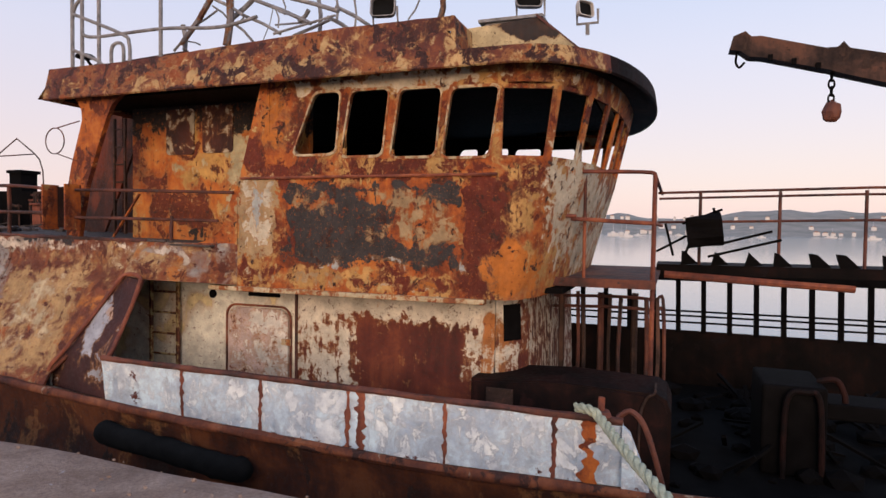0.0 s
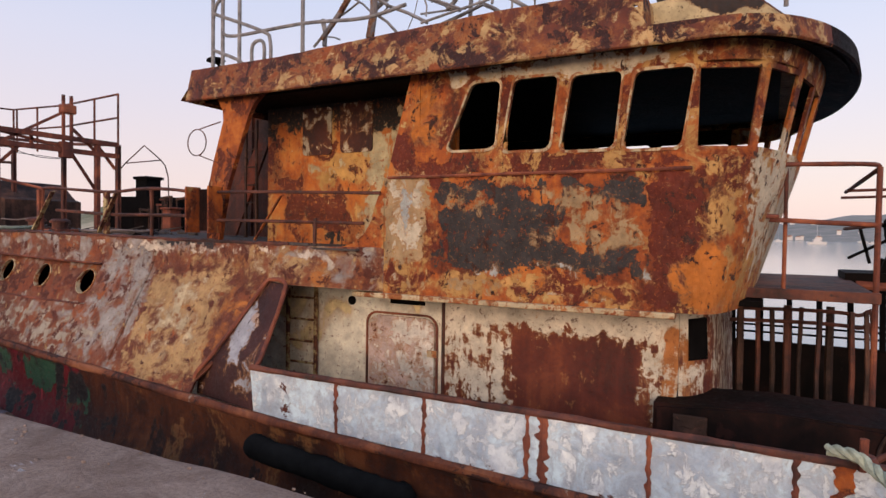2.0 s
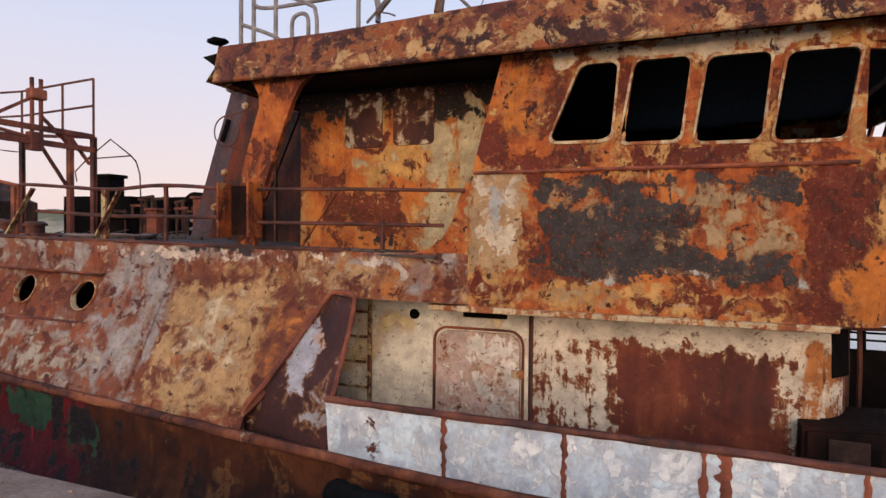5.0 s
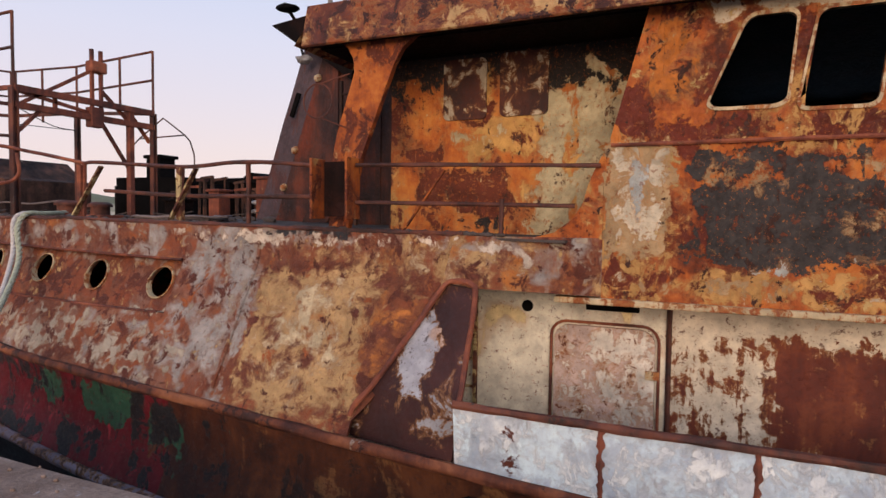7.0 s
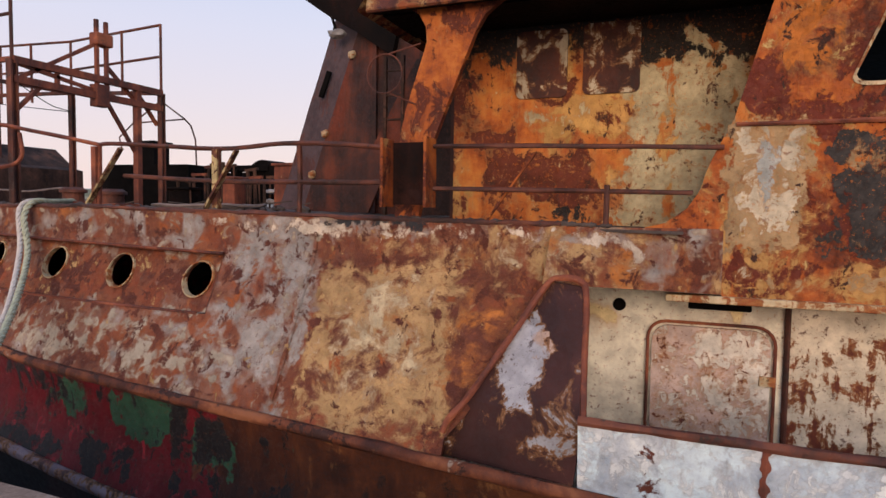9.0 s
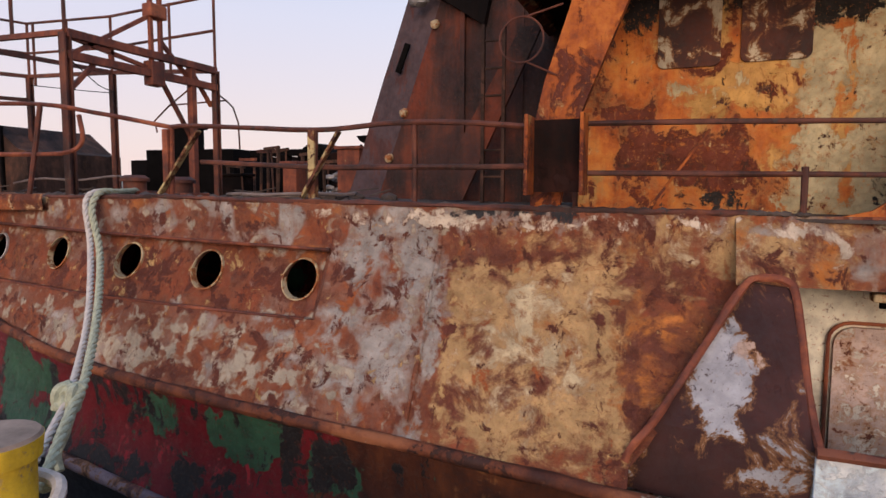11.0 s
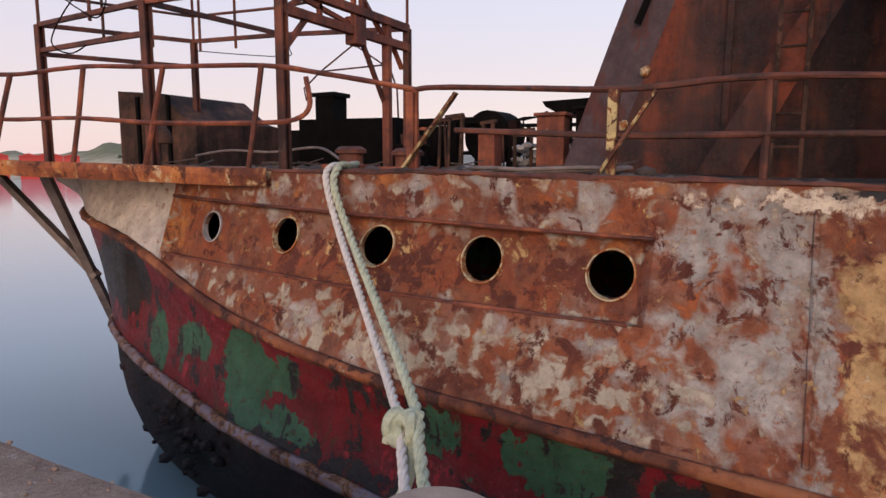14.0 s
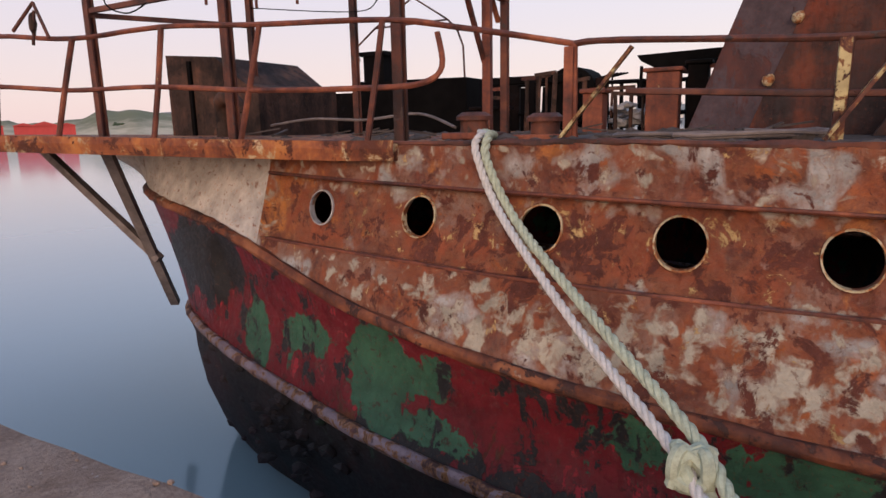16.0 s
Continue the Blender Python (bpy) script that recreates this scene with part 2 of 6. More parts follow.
M_HULL = peeled("hull_paint", (((.24, .15, .115), .30, 2.0, 9, ((-6.2, .5, .9, .7, -.1, .2),), .12),
                               ((.42, .26, .115), .14, 2.6, 12, ((-6.62, .42, .62, .62, .20, .15), (-6.0, .6, 1.3, .8, .07, .2), (-6.0, 1.15, 1.15, .22, .08, .12), (-4.9, 1.1, .7, .26, .13, .12)), .04),
                               ((.52, .41, .25), .17, 3.4, 12, ((-6.66, .50, .55, .55, .10), (-5.2, 1.1, .9, .2, .08), (-10.0, .85, .3, .15, .06), (-12.1, 1.0, .3, .3, .1), (-7.9, 1.2, .3, .06, .08)), .035),
                               ((.44, .15, .032), .20, 2.6, 11, ((-5.90, .45, .30, .40, .13), (-5.2, 1.05, .8, .25, .08), (-12.15, 1.0, .4, .3, .13), (-6.1, 1.0, .3, .3, .05), (-9.0, 1.3, 2.0, .06, .05)), .05),
                               ((.13, .038, .021), .36, 3.6, 12, ((-6.80, .24, .5, .12, .06), (-6.0, .65, .12, .5, .05), (-6.2, .05, .5, .12, .06), (-7.35, .45, .05, .5, .06), (-6.6, .55, .45, .4, -.05)), .04),
                               ((.225, .056, .023), .34, 2.8, 11, ((-10.15, .82, 2.05, .25, .03, .12), (-7.5, .5, .2, .25, .05), (-6.6, .5, .7, .6, -.12)), .05),
                               ((.32, .285, .258), .28, 3.6, 6, ((-7.70, .72, .50, .72, .11, .2), (-7.75, 1.12, .5, .25, .07), (-8.15, .17, .4, .2, .07), (-9.7, 1.25, 1.5, .14, .04, .1), (-10.15, .82, 2.05, .25, -.05, .12), (-6.0, .5, 1.15, .7, -.2, .12), (-7.25, .4, .05, .6, .1), (-6.5, 1.28, .7, .05, .07)), .05),
                               ((.35, .295, .225), .25, 8.5, 3, ((-9.5, .35, 1.3, .26, .08, .15), (-8.3, .2, .6, .16, .07), (-10.15, .82, 2.05, .25, -.08, .12), (-10.8, .5, .9, .14, .05), (-6.0, .5, 1.15, .8, -.15, .12)), .04),
                               ((.46, .29, .12), .22, 7.0, 12, ((-10.0, .85, 1.8, .2, .05),), .015), ((.30, .082, .024), .24, 4.6, 12, (), .02),
                               ((.10, .027, .016), .36, 5.5, 11, ((-6.6, .5, .5, .5, -.04), (-9.6, .8, 1.6, .2, .04)), .02),
                               ((.56, .47, .37), .10, 6.0, 12, ((-6.3, 1.25, 1.3, .08, .13, .06), (-7.9, 1.28, .8, .07, .12), (-4.9, 1.15, .6, .12, .08))), ((.030, .030, .034), .05, 4.0, 9, ((-6.85, 1.31, .45, .06, .22, .04),))),
                shift=2, tones=((.07, .020, .012), (.13, .034, .017), (.20, .052, .021), (.29, .080, .026)), runs=.22, edge=(.20, .075, .034), soft=.03, chips=.5)
M_WH = peeled("wheelhouse_paint", (((.47, .26, .085), .40, 3.4, 12, ((-3.9, 2.55, .35, .5, -.16), (-2.8, 1.53, 1.0, .45, -.10, .1), (-1.3, 1.2, .35, .7, .05), (-3.0, .98, 1.6, .12, .07))),
                                   ((.12, .021, .010), .40, 3.0, 12, ((-1.62, 1.5, .22, .55, .20, .12), (-2.9, 2.07, 1.4, .10, .07), (-4.16, 2.22, .16, .2, .16), (-2.2, .98, .9, .08, .08), (-1.3, 1.05, .2, .3, -.1))),
                                   ((.46, .145, .024), .16, 2.8, 9, ((-1.36, 1.12, .25, .32, .20), (-3.86, 2.6, .28, .38, .14), (-3.0, 1.0, 1.2, .09, .07), (-1.2, 1.7, .2, .3, .06))),
                                   ((.040, .034, .032), .12, 3.4, 12, ((-2.80, 1.53, .99, .43, .25, .08), (-2.20, 1.56, .44, .30, -.17), (-3.45, 1.74, .35, .07, -.15), (-2.6, 1.80, .3, .10, -.12), (-4.2, 2.45, .25, .3, .06))),
                                   ((.37, .25, .13), .17, 5.0, 12, ((-2.22, 1.56, .42, .34, .13), (-3.45, 1.74, .36, .07, .11), (-2.6, 1.80, .35, .10, .10), (-2.72, 1.42, .14, .14, .09), (-4.12, 1.60, .27, .46, .25, .08), (-3.4, .98, .7, .09, .12))),
                                   ((.56, .48, .35), .11, 4.2, 12, ((-4.10, 1.62, .22, .44, .17, .08), (-2.6, 2.92, 1.6, .10, .18), (-.92, 1.6, .26, 1.0, .20), (-.8, 2.92, .5, .12, .1), (-2.4, 2.5, 1.4, .4, .07), (-4.6, 1.0, .8, .12, .08), (-2.7, .91, 1.2, .05, .1))),
                                   ((.48, .33, .13), .24, 9.5, 14, ((-2.8, 1.53, .99, .43, -.06, .08), (-1.62, 1.5, .2, .5, -.06))), ((.050, .020, .014), .31, 8.0, 13, ((-4.1, 1.6, .25, .4, -.05),)),
                                   ((.40, .41, .38), .08, 4.5, 9, ((-2.55, 1.16, .95, .10, .11), (-4.10, 1.72, .09, .26, .16), (-3.2, 1.1, .5, .06, .06)))),
              shift=15, tones=((.08, .020, .009), (.20, .044, .012), (.37, .092, .018), (.5, .16, .03)), runs=.25, chips=.6)
M_RECESS = peeled("recess_wall_paint", (((.52, .29, .085), .42, 2.8, 12, ((-6.2, 2.2, .4, .9, -.06), (-5.3, 2.2, .7, .2, .08))),
                                        ((.50, .42, .25), .20, 3.0, 12, ((-4.62, 2.1, .55, .95, .16, .15), (-5.1, 1.5, .35, .25, .09), (-5.6, 2.22, .5, .10, .10))),
                                        ((.13, .028, .012), .41, 3.4, 12, ((-5.8, 1.72, .55, .25, .10), (-6.2, 2.05, .3, .08, .10), (-4.6, 2.0, .5, .9, -.10))),
                                        # last coat: soot, and the eave's shade painted in from the top down
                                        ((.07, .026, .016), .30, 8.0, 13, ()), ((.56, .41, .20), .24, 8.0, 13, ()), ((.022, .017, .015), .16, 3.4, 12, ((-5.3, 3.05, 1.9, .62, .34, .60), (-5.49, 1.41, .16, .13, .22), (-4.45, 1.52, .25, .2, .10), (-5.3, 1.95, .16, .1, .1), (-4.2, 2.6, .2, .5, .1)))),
                  shift=23, tones=((.1, .026, .01), (.30, .072, .014), (.46, .13, .022), (.54, .20, .04)), runs=.3, chips=.7)
M_ROOF = peeled("roof_band_paint", (((.45, .29, .13), .34, 4.4, 12, ((-4.6, 3.02, 1.6, .12, .07), (-1.6, 3.0, 1.0, .08, .06))), ((.25, .065, .020), .34, 3.2, 11), ((.46, .34, .18), .22, 8, 13), ((.045, .016, .013), .40, 4.2, 13)), shift=31, tones=((.05, .016, .012), (.10, .028, .018), (.15, .042, .022), (.25, .08, .025)), runs=.1)
M_HOUSE = peeled("deckhouse_white", (((.62, .55, .44), .46, 7.5, 12, ((-2.52, .02, .66, .56, -.13, .12), (-3.5, .3, .38, .9, .05), (-2.7, .76, 1.3, .18, .22, .1), (-1.66, .4, .2, .6, .04))),
                                     ((.40, .15, .045), .12, 4.0, 11, ((-1.66, .3, .17, .7, .14), (-2.3, .15, .5, .05, .08))),
                                     ((.22, .2, .17), .14, 5, 8, ((-2.9, .8, 1.0, .06, .1),))), shift=37, tones=((.055, .016, .012), (.085, .02, .014), (.115, .027, .017), (.17, .045, .022)), runs=.4)
M_CREAM = peeled("deckhouse_cream", (((.74, .68, .56), .98, 3, 12), ((.74, .58, .32), .26, 1.5, 6)), shift=39, tones=(MAROON, BROWN, ORANGE), runs=.2)
M_DOOR = peeled("door_pinkish_paint", (((.52, .40, .36), .80, 3, 12), ((.62, .58, .52), .42, 6, 12, ((-4.2, .2, .3, .5, .06),)), ((.3, .12, .07), .24, 7, 10), ((.13, .04, .025), .26, 10, 13), ((.66, .60, .53), .26, 9, 13)), shift=43, tones=(MAROON, BROWN, (.25, .1, .06)), runs=.2)
M_BULW = peeled("bulwark_white", (((.54, .66, .82), .95, 3.2, 12, ((-5.05, .0, .12, .4, -.08),)), ((.36, .44, .54), .34, 3.4, 12, ((-1.2, -.1, 1.0, .3, .05),), .06), ((.68, .77, .88), .42, 6, 12), ((.10, .03, .02), .12, 4, 10, ((-2.5, -.30, 3.0, .05, .10), (-4.75, 0, .07, .3, .12)))), shift=47, tones=(DARKR, MAROON, BROWN), runs=.2, chips=.12, edge=(.42, .42, .44))
M_GUSSET = peeled("gusset_paint", (((.36, .36, .39), .26, 3.4, 11, ((-5.52, .45, .17, .3, .17), (-5.35, .0, .3, .12, .08))), ((.42, .30, .24), .12, 4, 8, ((-5.4, .58, .1, .12, .15),))), shift=53, tones=((.03, .012, .012), (.042, .015, .014), (.062, .021, .019)), runs=.1)
M_LOWER = peeled("lower_hull_rust", (((.03, .016, .012), .36, 1.6, 10), ((.14, .045, .016), .26, 2.2, 10)), shift=59, tones=((.025, .01, .007), (.05, .015, .008), (.085, .025, .01), (.14, .045, .016)), runs=.5)
BARE = (-6.6, -.4, 1.25, 2.0, -.4, .5)
M_RED = peeled("lower_hull_red_green", (((.12, .007, .011), .66, 1.4, 10, (BARE,)), ((.30, .02, .03), .30, 5, 11, (BARE,)),
                                        ((.032, .088, .05), .24, 3.2, 12, ((-11.02, -.14, .32, .46, .26), (-10.56, -.04, .2, .18, .24), (-10.5, -.44, .32, .14, .24), (-12.42, -.12, .24, .28, .22), (-11.72, -.04, .32, .16, .22),
                                                                          (-9.3, -.15, .26, .18, .2), (-8.45, -.22, .42, .26, .22), (-7.85, -.35, .2, .22, .16), (-9.9, -.2, .3, .4, -.2))),
                                        ((.016, .014, .015), .42, 3.0, 12, ((-13.25, .36, .9, .36, .13), (-11.2, -.6, 3, .14, .08), (-8.0, -.25, .35, .3, .06), (-10.9, -.1, .3, .4, -.1)))),
               shift=59, tones=((.022, .010, .008), (.045, .014, .009), (.075, .022, .010), (.12, .038, .015)), runs=.42, edge=(.10, .03, .03), soft=.006, rough=.55)
M_RUB = peeled("rub_rail_rust", (((.34, .25, .19), .26, 5, 12), ((.05, .02, .015), .4, 4, 10)), shift=67, tones=((.05, .016, .011), (.10, .03, .016), (.17, .052, .024), (.25, .09, .04)), edge=(.2, .08, .04))
M_LOWRAIL = peeled("lower_rail_paint", (((.20, .15, .17), .5),), shift=71, scale=6, tones=(DARKR, (.06, .03, .03), (.12, .05, .05)))
M_RUSTBAR = peeled("rusted_bar", (((.32, .2, .11), .16),), shift=73, scale=8, tones=((.05, .02, .016), (.115, .036, .024), (.19, .056, .032), (.3, .095, .045)), edge=(.07, .024, .015))
M_DARKBAR = peeled("dark_rusted_bar", (((.06, .04, .035), .3),), shift=79, scale=7, tones=((.03, .016, .014), (.065, .026, .02), (.11, .038, .026), (.16, .055, .032)), edge=(.07, .024, .015))
M_MAST = solid("grey_mast_paint", (.2, .19, .19), .65, vary=.5, scale=12)
# burnt blacks, set below soot's own tone to include the decks' occlusion
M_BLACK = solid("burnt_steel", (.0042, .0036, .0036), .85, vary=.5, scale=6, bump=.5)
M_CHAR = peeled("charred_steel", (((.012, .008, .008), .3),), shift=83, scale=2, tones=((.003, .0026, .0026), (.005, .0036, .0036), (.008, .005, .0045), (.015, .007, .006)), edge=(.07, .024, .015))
M_DARKPLATE = peeled("funnel_casing_rust", (((.13, .026, .011), .36, 1.3, 8), ((.02, .011, .011), .50, 1.5, 10)), shift=89, tones=((.03, .014, .013), (.05, .018, .015), (.075, .024, .016), (.12, .035, .018)), runs=.6, soft=.06, edge=(.14, .04, .02))
M_FRAME = peeled("window_frame_paint", (((.50, .40, .25), .54), ((.30, .09, .03), .38, 13, 12), ((.06, .02, .014), .22, 11, 12)), shift=97, scale=7, tones=((.12, .035, .02), (.24, .075, .03), (.38, .14, .04)))
M_DECK = solid("sooty_deck", (.07, .055, .05), .9, vary=.5, scale=5, bump=.6)
M_RUBBER = solid("black_rubber", (.009, .009, .009), .95, vary=.4, scale=8)
M_YELLOW = peeled("bollard_yellow", (((.62, .42, .03), .9),), shift=101, scale=6, tones=((.1, .07, .05), (.2, .14, .09), (.3, .22, .12)))
M_CONC = solid("bollard_cap", (.30, .22, .17), .85, vary=.3, scale=7)
M_ROPE_W = solid("white_rope", (.50, .46, .43), .9, vary=.2, scale=30)
M_ROPE_G = solid("green_rope", (.36, .38, .28), .9, vary=.3, scale=25)
M_GREYPIPE = solid("pale_grey_paint", (.33, .30, .29), .6, vary=.4, scale=14)
M_BLANK = peeled("blanked_window_rust", (((.5, .42, .3), .40),), shift=109, scale=6, tones=((.03, .014, .012), (.06, .02, .015), (.1, .03, .018)), runs=.2)
M_RUSTO = peeled("orange_rust", (((.44, .25, .09), .24, 5, 12), ((.10, .022, .011), .46, 3.6, 12), ((.50, .36, .18), .18, 9, 13)), shift=113, tones=((.1, .025, .011), (.26, .062, .015), (.40, .11, .02), (.48, .16, .035)))
M_CASGREY = peeled("casing_purple_grey", (((.075, .048, .052), .6),), shift=127, scale=1.6, tones=((.05, .022, .02), (.08, .03, .025), (.12, .04, .028)), runs=.5)
M_GREYSTRUT = solid("weathered_strut", (.16, .13, .125), .85, vary=.4, scale=6, bump=.5)
M_MASTB = peeled("brown_grey_mast", (((.16, .14, .14), .5),), shift=131, scale=6, tones=((.04, .02, .018), (.09, .035, .025), (.14, .06, .04)))
M_PALE = solid("pale_lamp_housing", (.5, .46, .42), .5, vary=.2, scale=14)
M_VISOR = peeled("visor_cream", (((.46, .36, .20), .80, 1.8, 10, ((-1.25, 3.44, .42, .17, -.35), (-1.7, 3.5, .3, .06, -.15))),), shift=137, tones=((.02, .016, .015), (.035, .022, .018), (.08, .04, .025)), runs=.3, soft=.04)
M_CHARR = peeled("charred_maroon", (((.026, .012, .011), .3),), shift=139, scale=2.5, tones=((.005, .004, .004), (.009, .006, .006), (.016, .008, .007), (.03, .012, .01)), edge=(.07, .024, .015))
M_YBRACE = peeled("flaking_yellow_bar", (((.46, .36, .18), .44, 9, 12), ((.06, .022, .016), .36, 8, 10)), shift=149, tones=((.04, .016, .012), (.09, .03, .02), (.16, .055, .03)))
M_PLATEDGE = peeled("platform_yellow_rust", (((.46, .33, .19), .32, 5, 12), ((.09, .026, .014), .42, 4, 11)), shift=151, tones=((.09, .026, .014), (.18, .05, .022), (.28, .085, .03), (.4, .14, .04)), runs=.2)
M_CLUTTER = peeled("burnt_brown_steel", (((.05, .032, .026), .4),), shift=157, scale=3, tones=((.022, .016, .015), (.042, .027, .023), (.075, .042, .033), (.12, .058, .04)), edge=(.07, .024, .015))
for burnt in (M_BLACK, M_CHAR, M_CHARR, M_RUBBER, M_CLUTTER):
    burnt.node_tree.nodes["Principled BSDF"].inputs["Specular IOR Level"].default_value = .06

# ---- plates with openings ----


def rrect(x0, z0, x1, z1, r, lean0=0.0, lean1=0.0, n=5):
    """Rounded opening; lean: shift of the lower end of either upright side."""
    pts = []
    for cx, cz, a0 in ((x1 - r, z1 - r, 0), (x0 + r, z1 - r, 90), (x0 + r, z0 + r, 180), (x1 - r, z0 + r, 270)):
        for k in range(n + 1):
            a = radians(a0 + 90 * k / n)
            pts.append((cx + r * math.cos(a), cz + r * math.sin(a)))
    out = []
    for x, z in pts:
        t = (z1 - z) / (z1 - z0)
        s = (x - x0) / (x1 - x0)
        out.append((x + t * (lean0 * (1 - s) + lean1 * s), z))
    return out


def circle(x, z, r, n=28):
    return [(x + r * math.cos(2 * math.pi * k / n), z + r * math.sin(2 * math.pi * k / n)) for k in range(n)]


def holed(bm, f, rect, loop):
    """A plate cell over rect (u0, v0, u1, v1) with the opening loop; f(u, v, w) gives the place, w 0 outside and 1 inside."""
    u0, v0, u1, v1 = rect
    cu = sum(p[0] for p in loop) / len(loop)
    cv = sum(p[1] for p in loop) / len(loop)
    outer = []
    for u, v in loop:
        du, dv = u - cu, v - cv
        s = min([((u1 if du > 0 else u0) - cu) / du if abs(du) > 1e-9 else 1e9, ((v1 if dv > 0 else v0) - cv) / dv if abs(dv) > 1e-9 else 1e9])
        outer.append([cu + du * s, cv + dv * s])
    for c in ((u0, v0), (u1, v0), (u1, v1), (u0, v1)):
        k = min(range(len(outer)), key=lambda i: (outer[i][0] - c[0]) ** 2 + (outer[i][1] - c[1]) ** 2)
        outer[k] = list(c)
    n = len(loop)
    vs = []
    for w in (0, 1):
        vs.append(([bm.verts.new(f(u, v, w)) for u, v in outer], [bm.verts.new(f(u, v, w)) for u, v in loop]))
    for k in range(n):
        j = (k + 1) % n
        (oa, ia), (ob, ib) = vs
        bm.faces.new((oa[k], oa[j], ia[j], ia[k]))
        bm.faces.new((ob[j], ob[k], ib[k], ib[j]))
        bm.faces.new((ia[k], ia[j], ib[j], ib[k]))
    return bm


def filled(bm, f, rect, nu=1, nv=1):
    u0, v0, u1, v1 = rect
    for w in (0, 1):
        g = [[bm.verts.new(f(u0 + (u1 - u0) * i / nu, v0 + (v1 - v0) * j / nv, w)) for i in range(nu + 1)] for j in range(nv + 1)]
        for j in range(nv):
            for i in range(nu):
                q = (g[j][i], g[j][i + 1], g[j + 1][i + 1], g[j + 1][i])
                bm.faces.new(q if w == 0 else q[::-1])
    return bm


def prism(bm, poly, y0, y1):
    """A polygon (x, z) extruded from y0 to y1."""
    a = [bm.verts.new((x, y0, z)) for x, z in poly]
    b = [bm.verts.new((x, y1, z)) for x, z in poly]
    bm.faces.new(a)
    bm.faces.new(b[::-1])
    for i in range(len(poly)):
        j = (i + 1) % len(poly)
        bm.faces.new((a[i], b[i], b[j], a[j]))
    return bm


def ringframe(bm, f, loop, grow, depth):
    """A raised lip round an opening."""
    cu = sum(p[0] for p in loop) / len(loop)
    cv = sum(p[1] for p in loop) / len(loop)
    big = []
    for u, v in loop:
        d = math.hypot(u - cu, v - cv)
        big.append((cu + (u - cu) * (d + grow) / d, cv + (v - cv) * (d + grow) / d))
    n = len(loop)
    A = [bm.verts.new(f(u, v, -depth)) for u, v in loop]
    C = [bm.verts.new(f(u, v, -depth)) for u, v in big]
    D = [bm.verts.new(f(u, v, .2)) for u, v in big]
    E_ = [bm.verts.new(f(u, v, 1.05)) for u, v in loop]
    for k in range(n):
        j = (k + 1) % n
        bm.faces.new((A[k], A[j], C[j], C[k]))
        bm.faces.new((C[k], C[j], D[j], D[k]))
        bm.faces.new((E_[k], E_[j], A[j], A[k]))
    return bm


# ---- water, quay, distance ----
WATER = -1.75
m = Mat("still_water")
wv = m.noise(1.6, 3, .5, .4, stretch=(1, .5, 1))
fade = m.noise(.05, 3, .5)
M_WATER = m.done(m.mix(m.ramp(fade, (.3, 0), (.7, 1)), (.19, .28, .31), (.25, .32, .34)), .1, wv, .05, .05, 0, .5)
bm = B()
sheet(bm, [[(x, y, WATER) for x in (-900, -120, -40, -10, 20, 60, 900)] for y in (-300, 2.5, 12, 40, 150, 900)])
tagged(part("water", bm, M_WATER), "calm harbour water reflecting the dusk sky", "water", kind="structure")

m = Mat("quay_concrete")
big = m.noise(2.3, 12, .72, .5)
grit = m.noise(38, 6, .75)
lime = m.step(m.noise(5.5, 9, .7, .6), .655, .015)
crack = m.step(m.noise(2.3, 10, .7, 1.2, shift=4), .40, .03)
cc = m.mix(m.ramp(big, (.36, 0), (.64, 1)), (.24, .155, .115), (.48, .345, .27))
cc = m.mix(m.ramp(grit, (.40, 0), (.66, .6)), cc, (.15, .10, .08))
cc = m.mix(lime, cc, (.5, .46, .45))
M_QUAY = m.done(cc, .9, m.math("ADD", grit, m.math("MULTIPLY", big, 2.0)), .9, .02)
bm = B()
EDGE = 3.12
xs = [-60 + i * .35 for i in range(int(90 / .35))]


def quay_edge(x):
    return EDGE + .035 * noise.noise(Vector((x * .9, 0, 0))) + .02 * noise.noise(Vector((x * 4, 3, 0)))


rows = []
for off, z in ((-60, 0), (-3, 0), (-1.2, 0), (-.5, 0), (-.12, 0), (-.03, -.012), (0.0, -.05), (0.0, -.5), (0.0, -4)):
    rows.append([(x, quay_edge(x) + off, z + (.012 * noise.noise(Vector((x * 1.7, off * 2, 1))) if z > -.1 and off > -4 else 0)) for x in xs])
sheet(bm, rows)
tagged(part("quay", bm, M_QUAY, smooth=True), "worn concrete quay with bird droppings along its edge", "quay", kind="structure")

# ---- hull ----
RUB = ((1.5, 4.9, -.28), (.3, 4.66, -.32), (-1.7, 4.60, -.35), (-3.3, 4.57, -.30), (-5.1, 4.59, -.23), (-7.1, 4.60, -.10), (-8.6, 4.57, .01), (-9.9, 4.58, .13), (-11.2, 4.78, .31),
       (-12.4, 5.06, .62), (-13.1, 5.26, .76), (-14.0, 5.55, .86), (-14.72, 5.98, .92), (-15.3, 6.7, .96), (-15.55, 7.9, 1.0), (-15.3, 9.1, .96), (-14.0, 10.2, .86), (-11.2, 11.0, .3), (-5, 11.2, -.2), (1.5, 11.2, -.3))
LOW = ((1.5, 4.9, -1.2), (.3, 4.62, -1.2), (-1.7, 4.56, -1.18), (-3.3, 4.52, -1.15), (-5.1, 4.5, -1.08), (-7.1, 4.49, -.97), (-8.6, 4.49, -.84), (-9.9, 4.5, -.63), (-10.9, 4.62, -.54),
       (-11.8, 4.87, -.48), (-12.5, 5.06, -.4), (-13.25, 5.32, -.30), (-13.9, 5.72, -.22), (-14.4, 6.6, -.18), (-14.6, 7.9, -.16), (-14.4, 9.2, -.18), (-13.0, 10.3, -.3), (-10.9, 11.0, -.5), (-5, 11.1, -1), (1.5, 11.1, -1.2))


